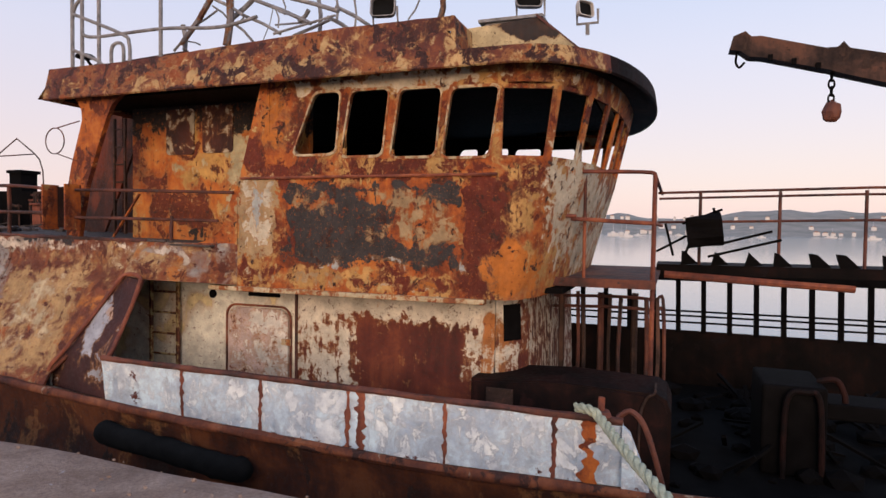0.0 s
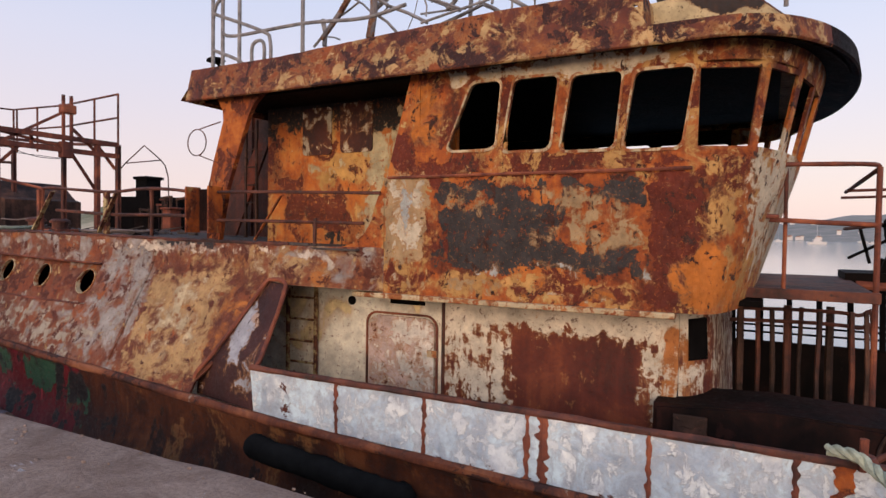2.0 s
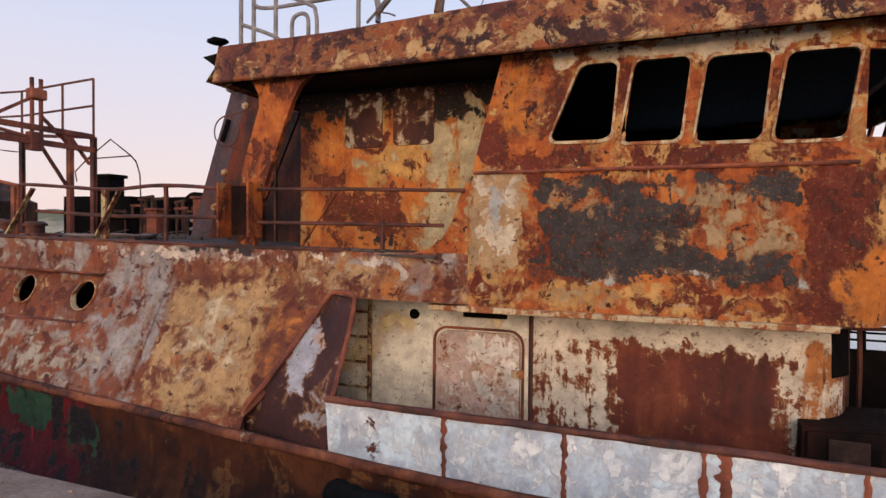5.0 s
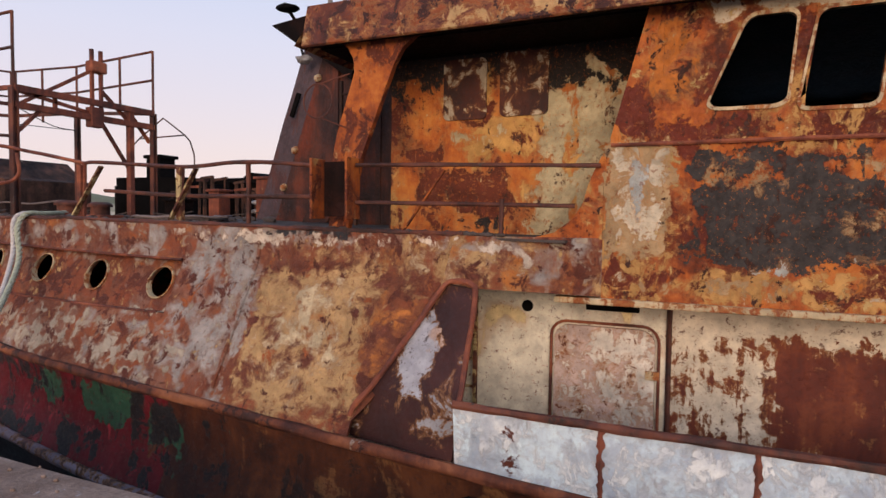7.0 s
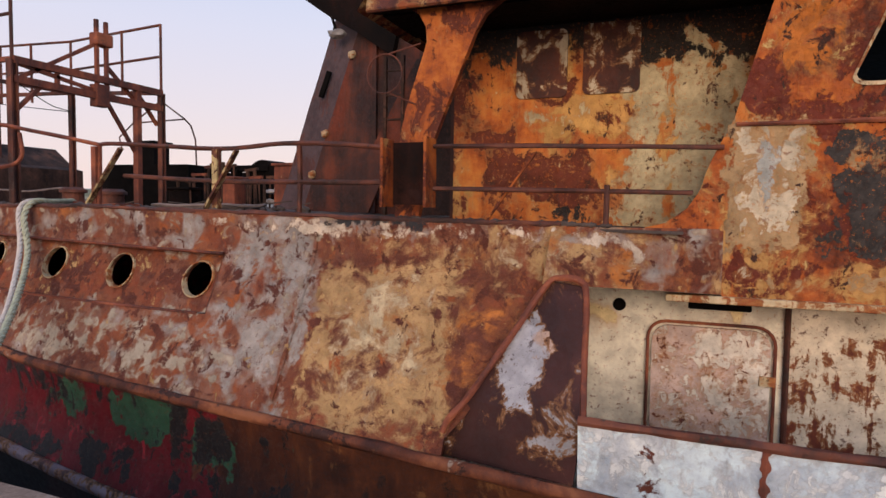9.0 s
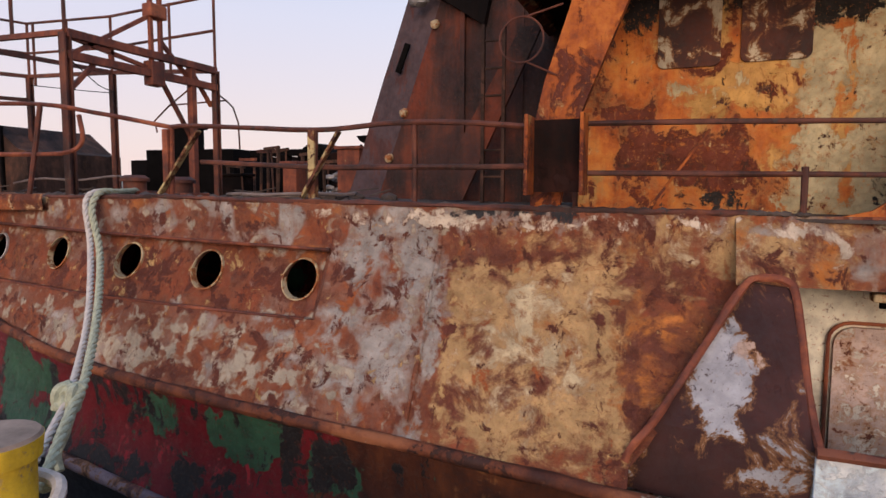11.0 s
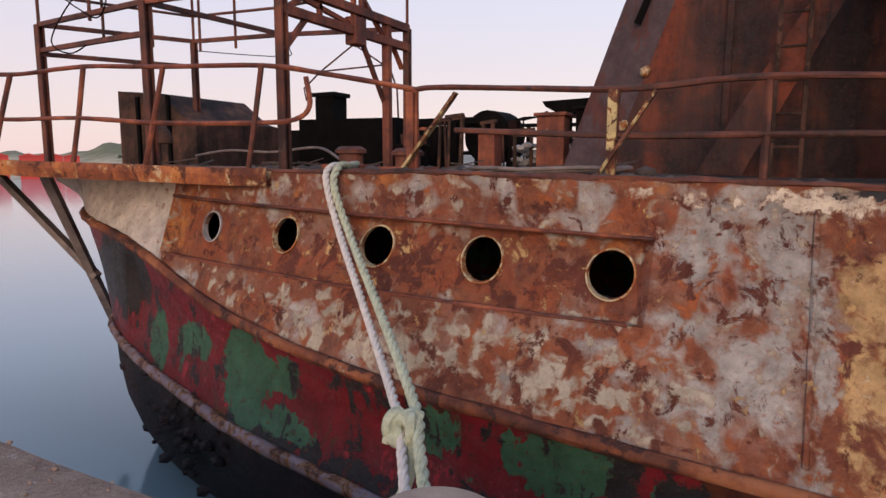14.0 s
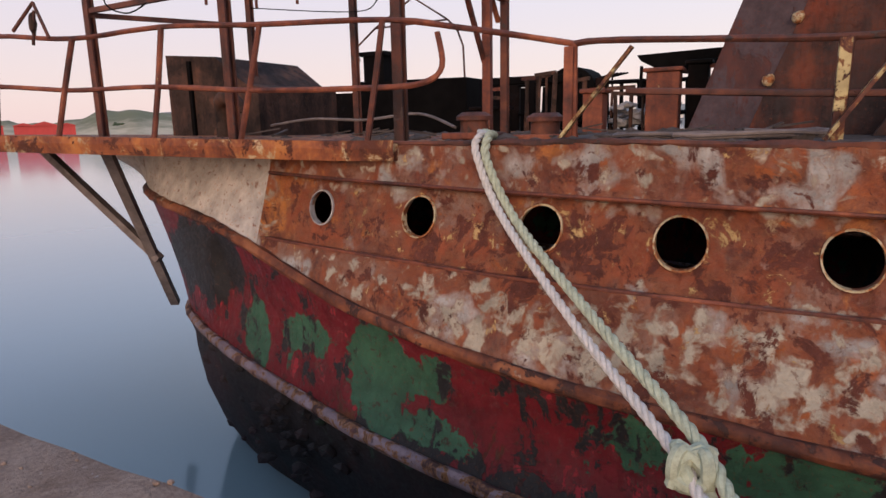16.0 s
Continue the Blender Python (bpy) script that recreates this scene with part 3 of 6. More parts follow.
def along(tab, n=8):
    return smoothline(tab, n)


rub, low = along(RUB), along(LOW)
hull = thing("ship_hull", "rust-eaten steel ship hull with flaking grey, ochre and red paint", "ship hull")


def lower_strip(i0, i1, mat, label, deep=False):
    bm = B()
    g = []
    for i in range(i0, i1 + 1):
        a, b = rub[i], low[i]
        col = []
        for k in range(9):
            t = k / 8
            p = a.lerp(b, t)
            p = p + Vector((0, .10 * math.sin(math.pi * t), 0)) * (1 if p.x > -13 else .3)
            p.y += dent(p, .014, 1.6)
            col.append(p)
        g.append(col)
    sheet(bm, g)
    part("lower_plating", bm, mat, hull, label, True)
    bm = B()
    g = []
    for i in range(i0, i1 + 1):
        b = low[i]
        c = Vector((b.x * .93 - .3 if b.x < -8 else b.x, b.y + (7.9 - b.y) * .34, -2.6))
        col = []
        for k in range(7):
            t = k / 6
            p = b.lerp(c, t)
            s = math.sin(math.pi * t) * .22
            p += Vector((-s if b.x < -10 else 0, -s if b.y < 7.5 else s * (b.y > 8.3), 0))
            col.append(p)
        g.append(col)
    sheet(bm, g)
    part("bottom_plating", bm, M_BOTTOM, hull, "fouled dark bottom plating", True)


M_BOTTOM = peeled("fouled_bottom", (((.025, .045, .03), .3),), shift=103, scale=1.8, tones=((.012, .01, .011), (.022, .016, .016), (.04, .02, .02)), runs=.4)
i_mid = next(i for i, p in enumerate(rub) if p.x < -6.9)
i_end = len(rub) - 1
lower_strip(0, i_mid, M_LOWER, "bare brown rusted lower plating")
lower_strip(i_mid, i_end, M_RED, "red and green flaking boot-top paint")
# rub rail and lower rail: rounded half-pipes on the plating
bm = B()
tube(bm, [p + Vector((0, -.015, 0)) for p in rub], .043, 10, wob=.35)
part("rub_rail", bm, M_RUB, hull, "rusty rounded rub rail with flaking edge", True)
bm = B()
i0 = next(i for i, p in enumerate(low) if p.x < -6.5)
tube(bm, [p + Vector((0, -.02, 0)) for p in low[i0:]], .05, 10, wob=.2)
part("lower_rail", bm, M_LOWRAIL, hull, "grey-purple painted lower rubbing strake", True)

# upper plating leans inboard from the rub rail to the deck edge
TOPY = ((-16, 5.9), (-14.7, 5.85), (-13.1, 5.52), (-12.5, 5.33), (-11.6, 5.17), (-10.4, 5.08), (-9, 5.12), (-7.3, 5.25), (-6, 5.33), (-4.6, 5.42), (0, 5.5))
TOPZ = ((-16, 1.36), (-11, 1.39), (-9.8, 1.40), (-8.4, 1.37), (-6.5, 1.33), (-4.5, 1.30), (0, 1.30))


def at_x(line, x):
    for a, b in zip(line, line[1:]):
        if (a.x - x) * (b.x - x) <= 0 and a.x != b.x:
            return a.lerp(b, (x - a.x) / (b.x - a.x))
    return line[0]


def upper(x, v, w):
    """Place on the upper plating: v 0 at the rub rail, 1 at the deck edge."""
    r = at_x(rub, x)
    ty, tz = interp(TOPY, x), interp(TOPZ, x)
    knuckle = .80
    z = r.z + (tz - r.z) * v
    ky = ty - .03
    y = r.y + (ky - r.y) * (v / knuckle) if v < knuckle else ky + (ty - ky) * (v - knuckle) / (1 - knuckle)
    p = Vector((x, y, z))
    p.y += dent(p, .012, 1.4)
    # long recessed band that holds the portholes
    return p + Vector((0, .035 * w, 0))


def vat(x, z):
    r = at_x(rub, x)
    return (z - r.z) / (interp(TOPZ, x) - r.z)


PORTS = ((-8.34, .817, .135), (-9.148, .856, .135), (-9.949, .893, .13), (-10.812, .92, .125), (-11.69, .936, .115))
SEAM = -7.31


def upper_z(x, z, w):
    return upper(x, vat(x, z), w)


cells = ((-8.11, -8.60), (-8.92, -9.38), (-9.72, -10.18), (-10.58, -11.04), (-11.47, -11.92))


def band_lo(x):
    return vat(x, .56 + (-8.1 - x) * .03)


def band_hi(x):
    return vat(x, 1.03 + (-8.1 - x) * .035)


def recess(x, v, w):
    return upper(x, v, w) + Vector((0, .07, 0))


gaps = [(-8.60, -8.92), (-9.38, -9.72), (-10.18, -10.58), (-11.04, -11.47), (-11.92, -12.30)]


def strip(f0, f1, w, nv):
    """A continuous plate between two heights, from the seam to the stern plate."""
    xs_ = [-8.11 - .1 * i for i in range(42)] + [-12.30]
    bm = B()
    sheet(bm, [[upper(x, f0(x) + (f1(x) - f0(x)) * k / nv, 0) for x in xs_] for k in range(nv + 1)], .03, (0, 1, 0))
    return bm


part("upper_plating", strip(lambda x: 0, band_lo, 0, 6), M_HULL, hull, "rust-red plating with worn grey and cream paint", True)
part("upper_plating", strip(band_hi, lambda x: 1, 0, 4), M_HULL, hull, "rust-red top strake with grey patches", True)
bm = B()
sheet(bm, [[upper(x, k / 12, 0) for x in (-7.31, -7.5, -7.7, -7.9, -8.11)] for k in range(13)], .03, (0, 1, 0))
part("upper_plating", bm, M_HULL, hull, "grey-worn plate beside the seam", True)


def port_plate(x1, x0, port=None):
    bm = B()
    u = lambda x, t, w: recess(x, band_lo(x) + (band_hi(x) - band_lo(x)) * t, w)
    if port:
        px, pz, pr = port
        lo, hi = band_lo(px), band_hi(px)
        dz = (interp(TOPZ, px) - at_x(rub, px).z) * (hi - lo)
        tc_ = (vat(px, pz) - lo) / (hi - lo)
        holed(bm, u, (x0, 0, x1, 1), [(px + pr * math.cos(2 * math.pi * k / 28), tc_ + pr / dz * 1.02 * math.sin(2 * math.pi * k / 28)) for k in range(28)])
    else:
        filled(bm, u, (x0, 0, x1, 1), 3, 4)
    part("port_plate", bm, M_HULL, hull, "", True)


for (x1, x0), p in zip(cells, PORTS):
    port_plate(x1, x0, p)
for x1, x0 in gaps:
    port_plate(x1, x0)
bm = B()
xb = [-8.11 - i * .21 for i in range(21)]
sheet(bm, [[upper(x, band_hi(x), 0) for x in xb], [recess(x, band_hi(x), 0) for x in xb]])
part("band_edge", bm, M_RUSTBAR, hull)
bm = B()
sheet(bm, [[upper(x, band_lo(x), 0) for x in xb], [recess(x, band_lo(x), 0) for x in xb]])
part("band_edge", bm, M_HULL, hull)
bm = B()
sheet(bm, [[upper(-8.11, band_lo(-8.11), 0), upper(-8.11, band_hi(-8.11), 0)], [recess(-8.18, band_lo(-8.18), 0), recess(-8.18, band_hi(-8.18), 0)]])
part("band_edge", bm, M_HULL, hull)
bm = B()
sheet(bm, [[upper(-12.30, band_lo(-12.30), 0), upper(-12.30, band_hi(-12.30), 0)], [recess(-12.22, band_lo(-12.22), 0) + Vector((0, -.004, 0)), recess(-12.22, band_hi(-12.22), 0) + Vector((0, -.004, 0))]])
part("band_edge", bm, M_HULL, hull)
bm = B()
lip_hi = [upper(x, band_hi(x), 0) + Vector((0, -.012, 0)) for x in [-8.12 - i * .245 for i in range(18)]]
tube(bm, lip_hi, .014, 8, wob=.3)
part("band_lip", bm, M_RUSTBAR, hull, "rusty raised lip above the portholes", True)
bm = B()
tube(bm, [upper(x, band_lo(x), 0) + Vector((0, .004, 0)) for x in [-8.2 - i * .25 for i in range(17)]], .012, 8, wob=.3)
part("band_lip", bm, M_RUSTBAR, hull, "", True)
for i, (px, pz, pr) in enumerate(PORTS):
    bm = B()
    dz = interp(TOPZ, px) - at_x(rub, px).z
    loop = [(px + pr * math.cos(2 * math.pi * k / 28), vat(px, pz) + pr / dz * 1.02 * math.sin(2 * math.pi * k / 28)) for k in range(28)]
    big = [(px + (u - px) * 1.075, vat(px, pz) + (v - vat(px, pz)) * 1.075) for u, v in loop]
    P0 = [bm.verts.new(recess(u, v, 0) + Vector((0, -.022, 0))) for u, v in loop]
    P1 = [bm.verts.new(recess(u, v, 0) + Vector((0, -.018, 0))) for u, v in big]
    P2 = [bm.verts.new(recess(u, v, 0) + Vector((0, .01, 0))) for u, v in big]
    P3 = [bm.verts.new(recess(u, v, 0) + Vector((0, .035, 0))) for u, v in loop]
    for k in range(28):
        j = (k + 1) % 28
        bm.faces.new((P0[k], P0[j], P1[j], P1[k]))
        bm.faces.new((P1[k], P1[j], P2[j], P2[k]))
        bm.faces.new((P3[k], P3[j], P0[j], P0[k]))
    part("porthole_rim", bm, M_GREYPIPE if i == 4 else M_FRAME, hull, "weathered porthole rim without glass", True)
# stern quarter plate, paler
bm = B()
sheet(bm, [[upper(-12.30 - i * .2, k / 8, 0) for i in range(15)] for k in range(9)], .03, (0, 1, 0))
M_STERN = peeled("stern_plate_pale", (((.42, .37, .33), .86),), shift=107, scale=2.2, tones=(MAROON, BROWN, ORANGE), runs=.6)
part("stern_plate", bm, M_STERN, hull, "pale scorched stern plate", True)
bm = B()
g = []
for i, p in enumerate(rub):
    if p.x < -14.9 or (p.y > 8 and p.x < -4.8):
        g.append([p, Vector((p.x, p.y + (.15 if p.y < 7.9 else -.15), 1.36))])
sheet(bm, g)
part("far_plating", bm, M_CHAR, hull, "", True)
# ochre plate forward of the seam, up to the slanted edge of the side opening
bm = B()


NV = 12
g0 = []
for j in range(NV + 1):
    v = j / NV
    z = -.17 + v * 1.5
    xe = -5.98 if z < .0 else (-5.93 + .56 * (z / .92) if z < .92 else -4.75)
    if z >= .92:
        xe = -5.36
    g0.append([upper(SEAM + (xe - SEAM) * i / 8, v, 0) for i in range(9)])
sheet(bm, g0, .03, (0, 1, 0))
part("upper_plating", bm, M_HULL, hull, "ochre plating stained with orange rust", True)
bm = B()
tube(bm, [upper(SEAM + .004, v / 12, 0) + Vector((0, -.006, 0)) for v in range(1, 12)], .016, 8, wob=.5)
part("weld_seam", bm, M_HULL, hull, "raised weld seam", True)
# coaming round the slanted opening
edge_line = [Vector(p) for p in ((-6.0, 4.70, -.02), (-5.97, 4.72, .06), (-5.86, 4.78, .2), (-5.62, 4.95, .60), (-5.43, 5.07, .92), (-5.34, 5.10, .975), (-5.21, 5.11, .96), (-5.16, 5.06, .85), (-5.12, 4.75, .35), (-5.09, 4.61, .2))]
bm = B()
tube(bm, smoothline([p + Vector((0, -.01, 0)) for p in edge_line], 5), .022, 8, wob=.3)
part("opening_lip", bm, M_RUSTBAR, hull, "rusted rolled edge of the side opening", True)
# gusset plate behind the slanted edge
bm = B()
gp = [(-6.08, 4.80, .06), (-6.06, 4.78, -.2), (-5.15, 4.62, -.2), (-5.1, 4.63, .20), (-5.17, 5.10, .92), (-5.40, 5.10, .95), (-5.62, 4.98, .60), (-5.86, 4.80, .18)]
a = [bm.verts.new(p) for p in gp]
b = [bm.verts.new((x, y + .04, z)) for x, y, z in gp]
bm.faces.new(a)
bm.faces.new(b[::-1])
for i in range(len(gp)):
    j = (i + 1) % len(gp)
    bm.faces.new((a[i], b[i], b[j], a[j]))
part("gusset_plate", bm, M_GUSSET, hull, "maroon gusset plate with worn grey paint")
# white bulwark
bm = B()
xs = [-5.12 + i * (4.82 / 40) for i in range(41)]
g = []
for x in xs:
    r = at_x(rub, x)
    top = .205 - .012 * (x + 5.12)
    lo_y = r.y + .02
    col = []
    for k in range(7):
        t = k / 6
        p = Vector((x, lo_y + (4.56 + .02 * (x + 5.1) - lo_y) * t, r.z + .03 + (top - r.z - .03) * t))
        p.y += dent(p, .016, 1.8)
        col.append(p)
    g.append(col)
sheet(bm, g, .03, (0, 1, 0))
bulwark = part("bulwark", bm, M_BULW, hull, "white-painted bulwark scuffed and rust-streaked", True)
bm = B()
tube(bm, [col[-1] + Vector((0, .01, .01)) for col in g], .028, 8, wob=.4)
part("bulwark_cap", bm, M_DARKBAR, hull, "dark rusted bulwark cap", True)
for x, wd in ((-4.10, .05), (-3.31, .05), (-2.48, .05), (-2.30, .10), (-1.66, .045), (-.84, .05), (-.5, .13)):
    bm = B()
    c = min(g, key=lambda col: abs(col[0].x - x))
    rows = []
    for k in range(25):
        t = k / 24 * 6
        i_ = min(int(t), 5)
        p = c[i_].lerp(c[i_ + 1], t - i_) + Vector((0, -.005, 0))
        q = Vector((x * 7, k * .45, 3))
        rows.append([p + Vector((-wd * (.35 + .5 * noise.noise(q)), 0, 0)), p + Vector((0, -.006, 0)), p + Vector((wd * (.35 + .5 * noise.noise(q + Vector((9, 0, 0)))), 0, 0))])
    sheet(bm, rows)
    part("rust_seam", bm, M_RUSTBAR if x < -.6 else M_RUSTO, hull, "uneven rusted frame seam")
# bulwark aft end slopes down to the rub rail
bm = B()
prism(bm, [(-.3, .145), (-.25, .10), (-.19, -.05), (-.14, -.2), (-.11, -.31), (-.3, -.31)], 4.60, 4.65)
part("bulwark_end", bm, M_BULW, hull)
# tyre-like fender on the lower plating
bm = B()
tube(bm, smoothline([(-4.95, 4.5, -.45), (-4.88, 4.45, -.46), (-4.2, 4.44, -.51), (-3.5, 4.43, -.57), (-3.42, 4.5, -.58)], 12), .105, 14, wob=.14)
tagged(part("rubber_fender", bm, M_RUBBER, None, smooth=True), "black worn rubber fender along the hull", "fender")

# ---- decks ----
bm = B()
left = [Vector((x, interp(TOPY, x) + .03, interp(TOPZ, x) - .012)) for x in [-4.6 - .4 * i for i in range(27)]]
sheet(bm, [[p, Vector((p.x, 7.9, p.z + .03)), Vector((p.x, 15.8 - p.y, p.z))] for p in left], .02, (0, 0, -1))
tagged(part("upper_deck", bm, M_DECK, None, smooth=True), "sooty steel upper deck strewn with debris", "deck", kind="structure")
# platform that overhangs the stern quarter
edge = [(-11.0, 5.06), (-11.5, 5.04), (-12.1, 4.93), (-12.63, 4.82), (-13.5, 4.66), (-14.5, 4.48), (-16.6, 4.12)]
bm = B()
lift = lambda x: max(0, (-11.5 - x)) * .028
sheet(bm, [[Vector((x, y, 1.425 + lift(x))), Vector((x, y - .012, 1.37 + lift(x))), Vector((x, y, 1.285 + lift(x))), Vector((x, y + .05, 1.285 + lift(x))), Vector((x, y + .05, 1.40 + lift(x))), Vector((x, 11, 1.40))] for x, y in edge])
plat = tagged(part("stern_platform", bm, M_PLATEDGE, None), "overhanging rusted stern platform with flaking yellow edge", "platform", kind="structure")

# weed and shell growth along the stern bottom
bm = B()
rw = random.Random(3)
for i in range(90):
    p = low[rw.randrange(next(k for k, q in enumerate(low) if q.x < -10.5), next(k for k, q in enumerate(low) if q.x < -14.2))]
    d = rw.uniform(.1, 1.2)
    c = Vector((p.x + d * .32 + rw.uniform(-.05, .05), p.y + d * .06 - .02, p.z - d))
    r = bmesh.ops.create_icosphere(bm, subdivisions=1, radius=1)
    sx = rw.uniform(.02, .06)
    for v in r["verts"]:
        v.co = c + Vector((v.co.x * sx * 1.6, v.co.y * sx, v.co.z * sx)) * (1 + .5 * noise.noise(v.co * 3 + c))
tagged(part("hull_growth", bm, M_BOTTOM), "dark ragged weed and shell growth under the stern", "growth", kind="stuff")

# ragged lip of the deck edge
bm = B()
tube(bm, [upper(x, 1, 0) + Vector((0, .012, .006)) for x in [-5.4 - i * .06 for i in range(95)]], .02, 8, wob=.9)
part("deck_edge_lip", bm, M_DARKBAR, hull, "ragged dark lip of the deck edge", True)
bm = B()
for i in range(130):
    x = rw.uniform(-11, -5)
    p = upper(x, 1, 0)
    sx = rw.uniform(.008, .03)
    r = bmesh.ops.create_icosphere(bm, subdivisions=1, radius=1)
    for v in r["verts"]:
        v.co = p + Vector((v.co.x * sx * 2, .03 + rw.uniform(0, .005) + v.co.y * sx, .012 + v.co.z * sx)) * 1.0
tagged(part("edge_flakes", bm, M_DECK), "rust flakes and ash along the deck edge", "debris", kind="stuff")
bm = B()
for i in range(260):
    x = rw.uniform(-13, .5)
    p = Vector((x, quay_edge(x) - abs(rw.gauss(0, .5)) - .03, .004))
    sx = rw.uniform(.004, .016)
    r = bmesh.ops.create_icosphere(bm, subdivisions=1, radius=1)
    for v in r["verts"]:
        v.co = p + Vector((v.co.x * sx * 1.4, v.co.y * sx, v.co.z * sx * .8))
tagged(part("quay_grit", bm, M_QUAY), "small stones and grit on the quay", "gravel", kind="stuff")

# ---- deckhouse under the wheelhouse ----
house = thing("deckhouse", "cream and maroon peeling steel deckhouse wall", "deckhouse")
bm = B()
box(bm, -6.9, 6.03, -1.0, -3.88, 6.07, .86)
part("cream_wall", bm, M_CREAM, house, "cream painted deckhouse wall")
bm = B()
prism(bm, [(-3.87, -1.0), (-1.75, -1.0), (-1.62, .2), (-1.62, .86), (-3.87, .86)], 6.0, 6.05)
part("maroon_wall", bm, M_HOUSE, house, "maroon wall with white flaking paint")
bm = B()
sheet(bm, [[(-1.62 + .30 * math.sin(a), 6.05 + .7 * (1 - math.cos(a)), -1.0), (-1.62 + .24 * math.sin(a), 6.05 + .7 * (1 - math.cos(a)), .86)] for a in [radians(10 * k) for k in range(10)]] + [[(-1.32, 9.2, -1), (-1.38, 9.2, .86)]])
part("front_wall", bm, M_HOUSE, house, "", True)
bm = B()
obox(bm, (-1.485, 6.16, .40), (-1.50, 6.16, .76), .2, .04, (.75, -.65, 0))
part("vent_opening", bm, M_BLACK, house, "dark square opening")
bm = B()
tube(bm, [(-3.885, 6.0, -.9), (-3.885, 6.0, .82)], .022, 8, wob=.3)
part("corner_bead", bm, M_DARKBAR, house, "rusted vertical bead")
bm = B()
loop = rrect(-4.80, -1.0, -3.99, .57, .12)
a = [bm.verts.new((x, 5.985, z)) for x, z in loop]
b = [bm.verts.new((x, 6.03, z)) for x, z in loop]
bm.faces.new(a)
for i in range(len(loop)):
    j = (i + 1) % len(loop)
    bm.faces.new((a[i], b[i], b[j], a[j]))
door = part("door", bm, M_DOOR, house, "pinkish-white scraped steel door with rounded corners")
bm = B()
tube(bm, [(x, 6.0, z) for x, z in rrect(-4.83, -1.03, -3.96, .60, .13)] + [(-3.96, 6.0, .47)], .013, 6, wob=.3)
part("door_frame", bm, M_RUSTBAR, house, "rusted door coaming", True)
bm = B()
box(bm, -4.06, 5.965, .18, -3.95, 5.99, .25, .004)
part("hinge", bm, M_FRAME, door, "rusty hinge")
bm = B()
box(bm, -4.06, 5.965, -.30, -3.95, 5.99, -.23, .004)
part("hinge", bm, M_FRAME, door)
bm = B()
cyl(bm, 0, 0, 0, .03, .05, .05, 18)
for v in bm.verts:
    v.co = Vector((-5.05 + v.co.x, 6.02 + v.co.z - .005, .70 + v.co.y))
part("hole", bm, M_BLACK, house, "dark round hole")
bm = B()
box(bm, -4.55, 6.018, .70, -4.12, 6.04, .77, .01)
part("vent_slot", bm, M_BLACK, house, "dark vent slot")
lad = thing("wall_ladder", "narrow steel ladder fixed to the deckhouse wall", "ladder")
for x in (-5.91, -5.50):
    bm = B()
    box(bm, x - .016, 5.93, -1.0, x + .016, 5.97, .84)
    part("stile", bm, M_YBRACE, lad)
for k in range(6):
    bm = B()
    z = .70 - .25 * k
    tube(bm, [(-5.91, 5.96, z), (-5.50, 5.96, z)], .014, 8)
    part("rung", bm, M_YBRACE, lad)

# main deck
bm = B()
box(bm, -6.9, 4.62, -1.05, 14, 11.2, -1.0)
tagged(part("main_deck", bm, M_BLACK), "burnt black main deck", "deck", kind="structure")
bm = B()
box(bm, -6.95, 5.4, -1.0, -6.9, 11.1, 1.25)
part("bulkhead", bm, M_CREAM, house)

# ---- wheelhouse ----
wh = thing("wheelhouse", "burnt-out wheelhouse with rounded front and flaking ochre paint", "wheelhouse")
YS = 5.58


def side(u, v, w):
    p = Vector((u, YS, v))
    p.y += dent(p, .012, 1.2) + .035 * w
    return p


bm = B()
WINS = (((-3.68, 2.13, -3.06, 2.9), rrect(-3.41, 2.235, -3.12, 2.835, .06, -.25, -.05)),
        ((-3.06, 2.13, -2.54, 2.9), rrect(-2.99, 2.205, -2.59, 2.83, .06, -.11, -.07)),
        ((-2.54, 2.13, -2.02, 2.9), rrect(-2.47, 2.185, -2.05, 2.81, .06, -.09, -.06)),
        ((-2.02, 2.13, -1.48, 2.9), rrect(-1.945, 2.17, -1.50, 2.79, .06, -.09, -.09)))
frames = []
for rect, loop in WINS:
    holed(bm, side, rect, loop)
    part("window_panel", bm, M_WH, wh, "ochre plate round an empty window", True)
    bm = B()
    frames.append(loop)
filled(bm, side, (-3.95, 2.13, -3.68, 2.9), 2, 4)
part("aft_panel", bm, M_WH, wh, "", True)
bm = filled(B(), side, (-3.95, 2.9, -1.48, 3.0), 8, 1)
part("top_panel", bm, M_WH, wh, "", True)
bm = filled(B(), side, (-4.25, 2.0, -1.48, 2.13), 10, 1)
part("sill_panel", bm, M_WH, wh, "", True)
bm = filled(B(), side, (-4.35, .86, -1.48, 2.0), 14, 8)
part("side_wall", bm, M_WH, wh, "ochre side wall scorched black in patches", True)
bm = B()
prism(bm, [(-3.951, 2.131), (-3.951, 3.0), (-4.05, 3.0), (-4.31, 2.05), (-4.33, 2.0), (-4.251, 2.0), (-4.251, 2.131)], YS - .002, YS + .03)
part("aft_edge_plate", bm, M_WH, wh)
bm = B()
prism(bm, [(-4.351, 1.30), (-4.351, 1.96), (-4.42, 1.82), (-4.47, 1.7), (-4.5, 1.58), (-4.58, 1.45), (-4.72, 1.345), (-4.9, 1.30)], YS - .003, YS + .03)
part("corner_plate", bm, M_WH, wh, "concave corner plate")
bm = B()
rows = []
for k in range(7):
    t = k / 6
    rows.append([Vector((-5.46 + 1.11 * u / 10, (5.10 + .475 * u / 10) * (1 - t) + (5.365 + .212 * u / 10) * t + dent((u, t, 0), .008, .6), (.93 - .06 * u / 10) * (1 - t) + 1.31 * t)) for u in range(11)])
